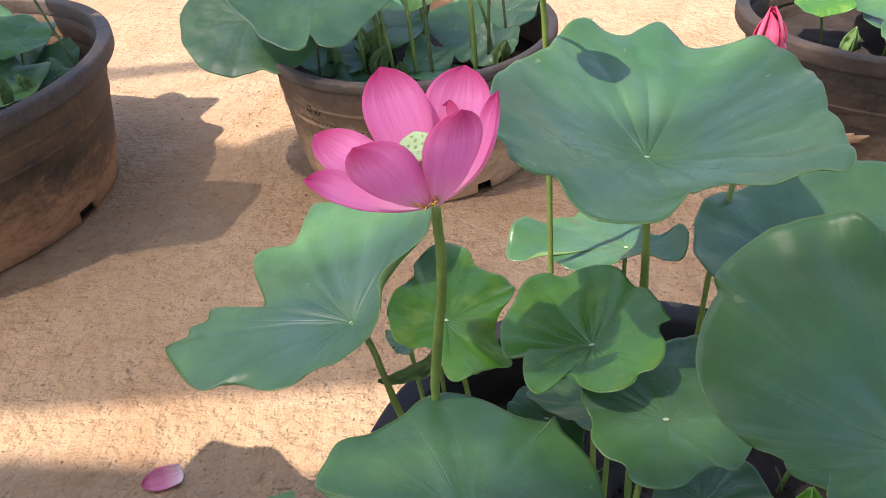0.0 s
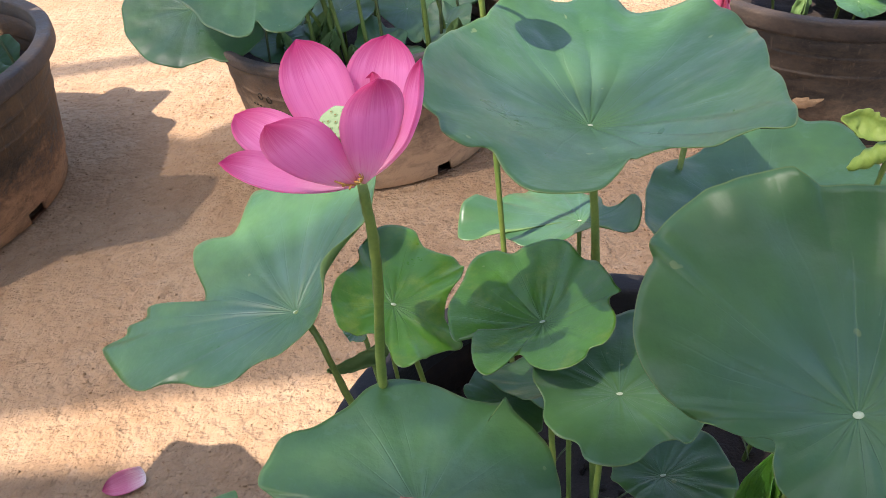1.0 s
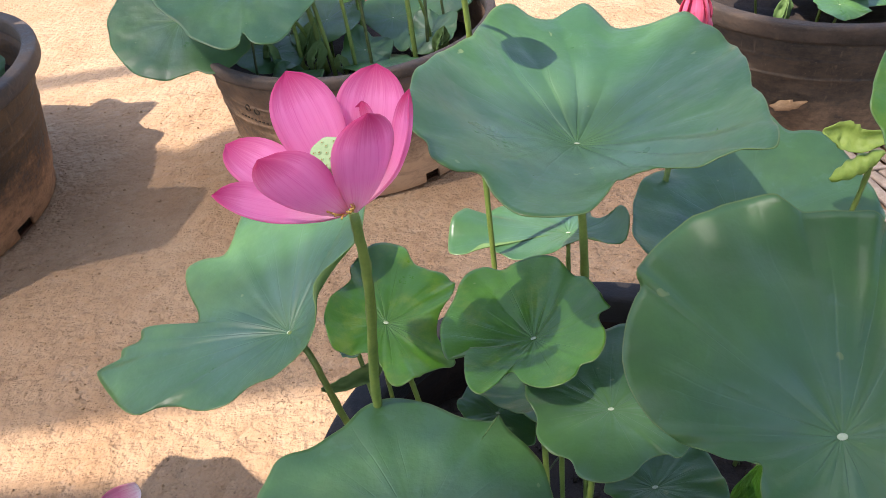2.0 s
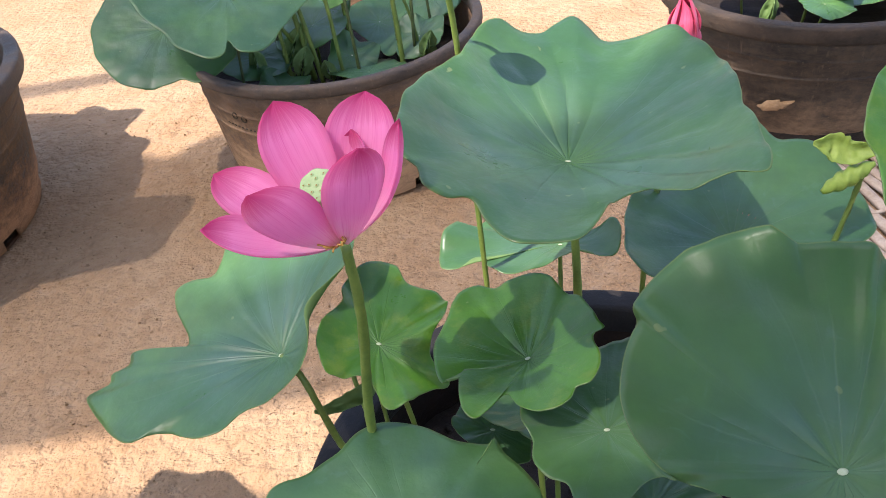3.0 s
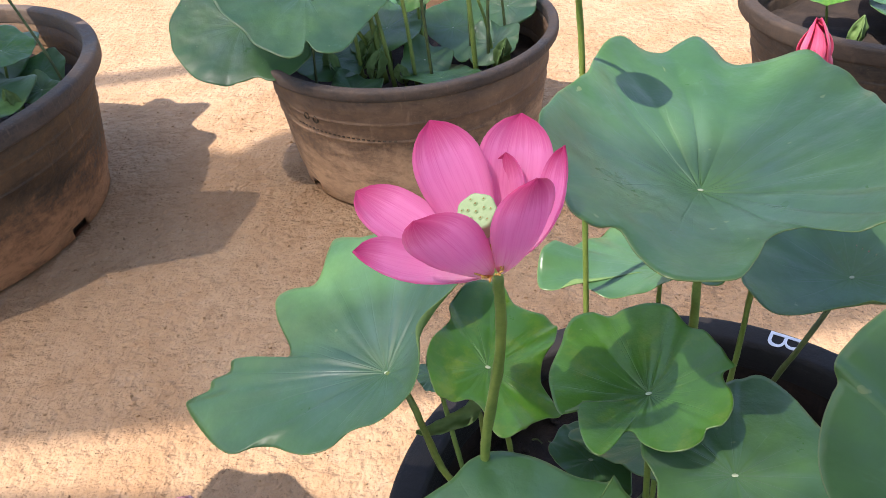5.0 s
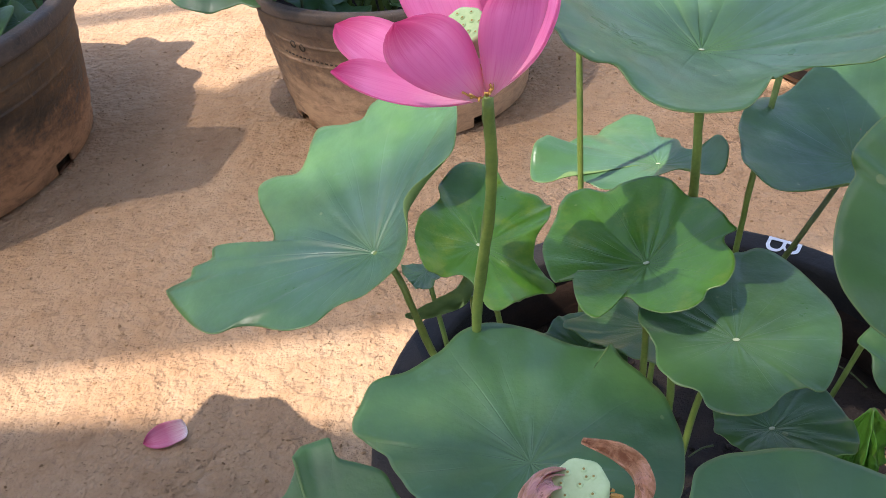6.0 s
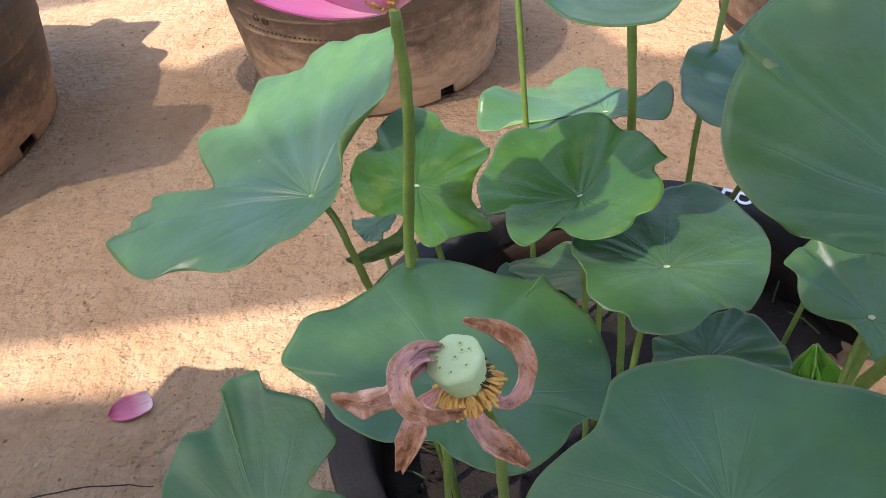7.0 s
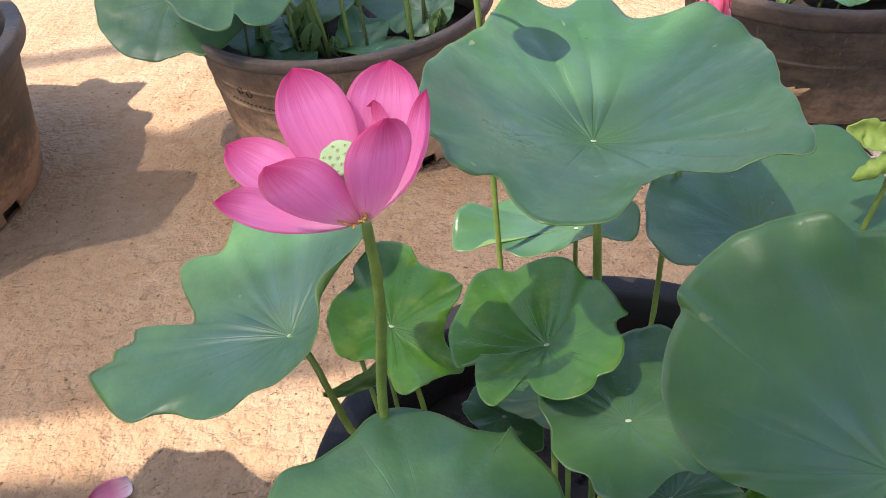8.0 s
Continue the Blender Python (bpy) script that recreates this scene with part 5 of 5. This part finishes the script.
# tall leaves of the large tub, above the view, whose shadows lie on the ground
lotus_leaf((-1.46, 2.5, 0.9), (0.1, -0.1, 1), even(16), [0.8 * (0.6 * v + 11.5) for v in ROUND], WAVY, [(-1.5, 2.45, 0.33), (-1.42, 2.48, 0.6)], "tall broad green lotus leaf over the large tub", FAR, r=0.009)
lotus_leaf((-1.5, 2.8, 0.9), (-0.1, 0.1, 1), even(16), [0.56 * v for v in ROUND], WAVY, [(-1.6, 2.6, 0.33), (-1.58, 2.7, 0.6)], "tall wavy green lotus leaf over the large tub", FAR, r=0.008)
lotus_leaf((-1.27, 2.0, 0.93), (-0.1, 0.1, 1), even(16), [0.9 * v for v in ROUND], WAVY, [(-1.4, 2.2, 0.33), (-1.33, 2.1, 0.6)], "broad green lotus leaf leaning out of the large tub", FAR, r=0.008)


# an unseen tub and leaf, added to shade the ground near the fallen petal
TUB_D = (-1.25, 0.32, 0.0)
planter_tub(TUB_D, 0.43, 0.36, 0.44, TUB_NEW, TUB_NEW_RIM, "unseen black plastic tub added to hold a shading leaf", lip=0.045, bands=0)
mud(TUB_D, 0.375, 0.3, SOIL, "wet mud in the unseen side tub")
lotus_leaf((-0.72, 0.79, 0.8), (0.1, 0.1, 1), even(16), [25, 24, 22, 25, 23, 25, 20, 24, 26, 27, 24, 22, 21, 22, 24, 26], WAVY, [(-1.1, 0.45, 0.31), (-0.95, 0.6, 0.6)], "unseen broad lotus leaf added to shade the ground", FAR, r=0.007)
lotus_leaf((1.28, 2.62, 0.47), (0.0, -0.25, 1), even(16), [0.36 * v for v in ROUND], [0.4 * v for v in WAVY], [(1.3, 2.6, 0.31), (1.29, 2.61, 0.4)], "small fresh green lotus leaf in the dark tub", FAR, r=0.005, mat=LEAF_YOUNG)
lotus_leaf((1.45, 2.36, 0.42), (0.1, -0.2, 1), even(16), [0.3 * v for v in ROUND], [0.4 * v for v in WAVY], [(1.45, 2.4, 0.31), (1.45, 2.37, 0.36)], "dark lotus leaf low in the dark tub", FAR, r=0.005)
lotus_leaf((1.62, 2.62, 0.41), (0.05, -0.1, 1), even(16), [0.85 * v for v in ROUND], [0.6 * v for v in WAVY], [(1.6, 2.62, 0.31), (1.61, 2.62, 0.36)], "wide dark lotus leaf filling the dark tub", FAR, r=0.006)
lotus_leaf((-0.22, 2.78, 0.44), (0.1, -0.25, 1), even(16), [0.7 * v for v in ROUND], WAVY, [(-0.2, 2.75, 0.31), (-0.21, 2.77, 0.38)], "dark crinkled lotus leaf deep in the tub", FAR, r=0.006)
lotus_leaf((0.22, 2.82, 0.43), (-0.1, -0.25, 1), even(16), [0.62 * v for v in ROUND], WAVY, [(0.2, 2.8, 0.31), (0.21, 2.81, 0.38)], "dark crinkled lotus leaf deep in the tub", FAR, r=0.006)
lotus_leaf((-1.43, 2.42, 0.42), (0.1, -0.2, 1), even(16), [0.62 * v for v in ROUND], WAVY, [(-1.44, 2.42, 0.34), (-1.435, 2.42, 0.38)], "dark lotus leaf low in the large tub", FAR, r=0.006)
lotus_leaf((-1.6, 2.72, 0.43), (0.1, -0.3, 1), even(16), [0.8 * v for v in ROUND], WAVY, [(-1.6, 2.7, 0.34), (-1.6, 2.71, 0.39)], "wide dark lotus leaf in the large tub", FAR, r=0.006)
lotus_leaf((-1.24, 2.49, 0.40), (0.3, -0.5, 1), even(16), [0.22 * v for v in ROUND], [0.3 * v for v in WAVY], [(-1.25, 2.5, 0.33), (-1.24, 2.495, 0.37)], "small blue-green lotus leaf by the rim", FAR, r=0.004)


# low leaves crowding the middle tub
for x, y, z, size, lean, label in ((-0.3, 2.5, 0.42, 0.4, (0.2, -0.3), "dark lotus leaf low between the stalks"), (-0.12, 2.62, 0.46, 0.45, (-0.2, -0.35), "dark crinkled lotus leaf between the stalks"), (0.0, 2.52, 0.38, 0.3, (0.3, -0.5), "dark lotus leaf low between the stalks"), (0.22, 2.56, 0.4, 0.3, (-0.3, -0.5), "blue-green lotus leaf by the inner wall"), (0.28, 2.72, 0.46, 0.36, (-0.3, -0.5), "blue-green lotus leaf by the inner wall"), (-0.22, 2.36, 0.37, 0.3, (0.1, -0.2), "small dark lotus leaf lying on the mud"), (0.14, 2.32, 0.36, 0.28, (0.1, 0.2), "small dark lotus leaf lying on the mud")):
    lotus_leaf((x, y, z), (lean[0], lean[1], 1), even(16), [size * v for v in ROUND], [1.3 * size * v for v in WAVY], [(x, y, 0.31), (x * 0.98, y, (z + 0.31) / 2)], label, FAR, r=0.005)
rng_stalks = random.Random(21)
for k in range(12):
    x, y = -0.055 + rng_stalks.uniform(-0.3, 0.32), 2.55 + rng_stalks.uniform(-0.2, 0.25)
    dx, h = rng_stalks.uniform(-0.12, 0.12), rng_stalks.uniform(0.12, 0.42)
    bare_stalk([(x, y, 0.31), (x + dx * 0.3, y + 0.01, 0.31 + h * 0.5), (x + dx, y + 0.03, 0.31 + h)], rng_stalks.uniform(0.003, 0.006), rng_stalks.choice((STALK, STALK_DARK)))


def shoot(foot, rise, lean, w, label="young light green rolled lotus leaf among the stalks", mat=None):
    """A young leaf still rolled up: two hollow flaps on a short stalk."""
    top = thing("lotus_shoot", foot, label, "lotus shoot", "lotus shoots")
    f = Vector(foot)
    d = Vector((lean[0], lean[1], 1.0))
    part("stalk", tube([f, f + d * rise * 0.25, f + d * rise * 0.5], 0.004, 0.003, 6, 4), STALK, top)
    for side in (-1, 1):
        pts = [f + d * rise * k + Vector((side * w * 0.5 * math.sin(math.pi * k), -0.01 * k, 0)) for k in (0.3, 0.5, 0.75, 1.0)]
        thick(part("flap", ribbon(pts, [0.1 * w, 0.8 * w, 0.9 * w, 0.1 * w], (0.6 * side, -0.7, 0.4), 0.9, 5, 6), mat or UNDER, top))


for foot, rise, lean, w in (((-0.28, 2.47, 0.31), 0.16, (-0.1, 0.0), 0.016), ((-0.18, 2.45, 0.31), 0.15, (0.35, 0.0), 0.018), ((-0.235, 2.5, 0.31), 0.2, (0.5, 0.1), 0.02), ((-0.06, 2.44, 0.31), 0.1, (-0.2, 0.0), 0.014), ((0.22, 2.5, 0.31), 0.13, (0.3, 0.0), 0.016), ((0.27, 2.53, 0.31), 0.09, (-0.4, 0.0), 0.014), ((-1.27, 2.4, 0.33), 0.12, (-0.3, 0.1), 0.016), ((-1.32, 2.3, 0.33), 0.16, (0.1, 0.1), 0.016), ((1.28, 2.4, 0.3), 0.15, (0.2, 0.1), 0.016)):
    shoot(foot, rise, lean, w)
shoot((0.572, 0.69, 0.3), 0.235, (-0.02, 0.05), 0.022, "small curled green leaf in the near tub", LEAF_YOUNG)


# a hairline crack in the cement
def crack():
    bm = bmesh.new()
    pts = [Vector((-0.70 + 0.024 * k, 0.955 + 0.012 * math.sin(k * 0.32) + 0.004 * noise.noise(Vector((k * 0.7, 3, 1))), 0.0)) for k in range(11)]
    for p in pts:
        p.z = 0.003 * noise.noise(Vector((p.x * 2.5, p.y * 2.5, 0))) + 0.0015 * noise.noise(Vector((p.x * 9, p.y * 9, 3))) - 0.0004
    tube(pts, 0.0022, 0.0012, 6, 5, 0.5, bm)
    tagged(part("crack", bm, SOIL), "thin dark crack in the cement", "crack", kind="structure")


crack()


# the fallen petal
def fallen_petal():
    top = thing("fallen_petal", (-0.552, 1.146, 0.0), "fallen pink lotus petal with a whitish end on the ground", "petal")
    thick(part("petal", petal_mesh((-0.507, 1.156, 0.012), (-0.596, 1.130, 0.006), (0.0, -0.6, 1), 0.022, 0.12, 0.7, blunt=1.0), PETAL_FALLEN, top))


fallen_petal()


# painted letter on the near rim
def rim_letter():
    cu = bpy.data.curves.new("letter", "FONT")
    cu.body = "B"
    cu.size, cu.extrude, cu.offset, cu.align_x, cu.align_y = 0.078, 0.0006, -0.0008, "CENTER", "CENTER"
    tmp = new("letter_text", cu)
    bpy.context.view_layer.update()
    me = bpy.data.meshes.new_from_object(tmp.evaluated_get(bpy.context.evaluated_depsgraph_get()))
    bpy.data.objects.remove(tmp)
    me.materials.clear()
    me.materials.append(PAINT)
    ob = new("letter", me)
    a = math.atan2(1.095 - TUB[1], 0.619 - TUB[0])
    ob.matrix_world = pose(TUB[0] + 0.405 * math.cos(a), TUB[1] + 0.405 * math.sin(a), 0.4412, 0, 0, math.degrees(a) + 180)
    ob.parent = tub
    ob.matrix_parent_inverse = tub.matrix_world.inverted()
    tagged(ob, "white hand-painted letter on the rim")


rim_letter()


# bamboo mat on the ground
def bamboo_mat():
    top = thing("bamboo_mat", (1.62, 1.8, 0.0), "grey weathered bamboo slat mat lying on the ground", "mat")
    rng = random.Random(3)
    for k in range(14):
        x = 1.33 + 0.046 * k
        bm = bmesh.new()
        n = 14
        rows = []
        for i in range(n + 1):
            y = 1.25 + 1.05 * i / n
            z = 0.008 + 0.004 * math.sin(i * 1.6 + k * 1.5)
            xx = x + 0.006 * math.sin(i * 0.5 + k) - 0.12 * (i / n - 0.5)
            rows.append([bm.verts.new((xx + ox, y, z + oz)) for ox, oz in ((-0.019, 0), (-0.012, 0.008), (0.012, 0.008), (0.019, 0), (0.0, -0.004))])
        for p, q in zip(rows, rows[1:]):
            for j in range(5):
                bm.faces.new((p[j], p[(j + 1) % 5], q[(j + 1) % 5], q[j]))
        bm.faces.new(rows[0][::-1])
        bm.faces.new(rows[-1])
        part("slat", smooth(bm), SLAT, top)
    for y in (1.38, 1.6, 1.82, 2.04, 2.24):
        part("tie", tube([(1.32 + (1.775 - y) * 0.11, y, 0.016), (1.6 + (1.775 - y) * 0.11, y + 0.012, 0.021), (1.95 + (1.775 - y) * 0.11, y, 0.016)], 0.006, 0.006, 6, 8), SLAT, top)


bamboo_mat()


# grit and crumbs of clay on the ground
def grit():
    rng = random.Random(5)
    bm = bmesh.new()
    for i in range(2600):
        x, y = rng.uniform(-1.5, 0.9), rng.uniform(0.8, 3.2)
        r = rng.choice((0.0012, 0.0016, 0.002, 0.0026, 0.0036)) * rng.uniform(0.8, 1.3)
        m = Matrix.Translation((x, y, r * 0.3)) @ Euler((rng.uniform(0, 3), rng.uniform(0, 3), 0)).to_matrix().to_4x4() @ Matrix.Diagonal((r * 1.5, r, r * 0.7, 1))
        bmesh.ops.create_icosphere(bm, subdivisions=1, radius=1.0, matrix=m)
    tagged(part("grit", bm, SOIL_DRY), "small crumbs of dry clay scattered on the ground", "grit", kind="stuff")


grit()


# marks on the old tubs
def on_wall(at, angle, z, r, out=0.0):
    return Vector((at[0] + (r + out) * math.cos(angle), at[1] + (r + out) * math.sin(angle), z))


def tub_marks(owner, at, rim_r, base_r, h):
    zr = h - 0.032
    r_at = lambda z: base_r + (rim_r - 0.024 - base_r) * (z / zr) ** 0.9
    for a0, z in ((-2.30, 0.335), (-2.22, 0.330)):
        bm = bmesh.new()
        c = on_wall(at, a0, z, r_at(z), 0.0015)
        side = Vector((-math.sin(a0), math.cos(a0), 0))
        ring = [c + (side * math.cos(k) + Vector((0, 0, 1)) * math.sin(k)) * 0.010 for k in (0.0, 0.9, 1.8, 2.7, 3.6, 4.5, 5.4, 6.28)]
        tube(ring, 0.0022, 0.0022, 6, 3, bm=bm)
        part("ring_mark", bm, CHAR, owner)
    for k in range(22):
        a0 = -2.42 + 0.036 * k
        z = 0.298 - 0.0008 * k
        p, q = on_wall(at, a0, z, r_at(z), 0.0005), on_wall(at, a0 + 0.018, z, r_at(z), 0.0005)
        part("stitch", tube([p, (p + q) / 2, q], 0.0022, 0.0022, 5, 2), CHAR, owner)


def clay_patch(owner, at, angle, z, r, size):
    bm = bmesh.new()
    side = Vector((-math.sin(angle), math.cos(angle), 0))
    c = on_wall(at, angle, z, r, 0.004)
    n = Vector((math.cos(angle), math.sin(angle), 0))
    rows = []
    for j in range(1, 6):
        row = []
        for k in range(28):
            a = 2 * math.pi * k / 28
            rr = j / 5 * (1 + 0.4 * noise.noise(Vector((math.cos(a) * 1.6, math.sin(a) * 1.6, size * 50))) + 0.35 * noise.noise(Vector((math.cos(a) * 5, math.sin(a) * 5, 2.0))))
            x = math.cos(a) * rr * size
            row.append(bm.verts.new(c + side * x + Vector((0, 0, math.sin(a) * rr * size * 0.35 + x * 0.25)) + n * (0.003 * (1 - j / 5) - 0.012 * (j == 5) - x * x * 0.9)))
        rows.append(row)
    mid = bm.verts.new(c + n * 0.003)
    for k in range(28):
        bm.faces.new((mid, rows[0][k], rows[0][(k + 1) % 28]))
        for p, q in zip(rows, rows[1:]):
            bm.faces.new((p[k], q[k], q[(k + 1) % 28], p[(k + 1) % 28]))
    part("clay_patch", smooth(bm), SOIL_DRY, owner, "pale scraped clay patch")


tub_marks(TUB_OBJ_B, TUB_B, 0.49, 0.41, 0.46)
clay_patch(TUB_OBJ_C, TUB_C, math.atan2(2.319 - TUB_C[1], 1.347 - TUB_C[0]), 0.185, 0.43, 0.045)


# litter deep in the near tub
def litter():
    rng = random.Random(8)
    bm = bmesh.new()
    for i in range(70):
        a, r = rng.uniform(0, 2 * math.pi), 0.34 * rng.random() ** 0.5
        p = Vector((TUB[0] + r * math.cos(a), TUB[1] + r * math.sin(a), 0.312 + rng.uniform(0, 0.02)))
        d = Vector((rng.uniform(-1, 1), rng.uniform(-1, 1), rng.uniform(-0.05, 0.25))).normalized() * rng.uniform(0.02, 0.07)
        tube([p, p + d * 0.5 + Vector((0, 0, 0.006)), p + d], 0.0018, 0.0012, 5, 3, bm=bm)
    tagged(part("stem_litter", bm, STALK_DARK), "dead stems and rootlets on the wet mud", "litter", kind="stuff")
    bm = bmesh.new()
    for i in range(160):
        a, r = rng.uniform(0, 2 * math.pi), 0.35 * rng.random() ** 0.5
        rad = rng.uniform(0.003, 0.009)
        m = Matrix.Translation((TUB[0] + r * math.cos(a), TUB[1] + r * math.sin(a), 0.306)) @ Euler((rng.uniform(0, 3), rng.uniform(0, 3), 0)).to_matrix().to_4x4() @ Matrix.Diagonal((rad * 1.4, rad, rad * 0.7, 1))
        bmesh.ops.create_icosphere(bm, subdivisions=1, radius=1.0, matrix=m)
    tagged(part("mud_lumps", smooth(bm), SOIL), "lumps of wet mud between the stalks", "mud lumps", kind="stuff")
    top = thing("sunken_petal", (0.335, 0.66, 0.31), "dull pink petal lying in the tub", "petal")
    thick(part("petal", petal_mesh((0.315, 0.655, 0.325), (0.36, 0.665, 0.345), (0.0, -0.4, 1), 0.016, 0.1, 0.5), PETAL_BUD, top))
    # dry clay heaped against the inner wall
    bm = bmesh.new()
    rows = []
    for j in range(9):
        row = []
        for k in range(17):
            a = -0.9 + 1.3 * k / 16
            f = j / 8
            r = 0.375 - 0.10 * f - 0.02 * noise.noise(Vector((k * 0.5, j * 0.5, 2)))
            z = 0.29 + 0.10 * (1 - f) ** 1.5 * math.sin(math.pi * k / 16) + 0.012 * noise.noise(Vector((k * 0.9, j * 0.9, 5)))
            row.append(bm.verts.new((TUB[0] + r * math.cos(a), TUB[1] + r * math.sin(a), z)))
        rows.append(row)
    for p, q in zip(rows, rows[1:]):
        for k in range(16):
            bm.faces.new((p[k], p[k + 1], q[k + 1], q[k]))
    tagged(part("dry_clay", smooth(bm), SOIL_DRY), "crumbly dry clay heaped against the inner wall", "clay", kind="stuff")


litter()
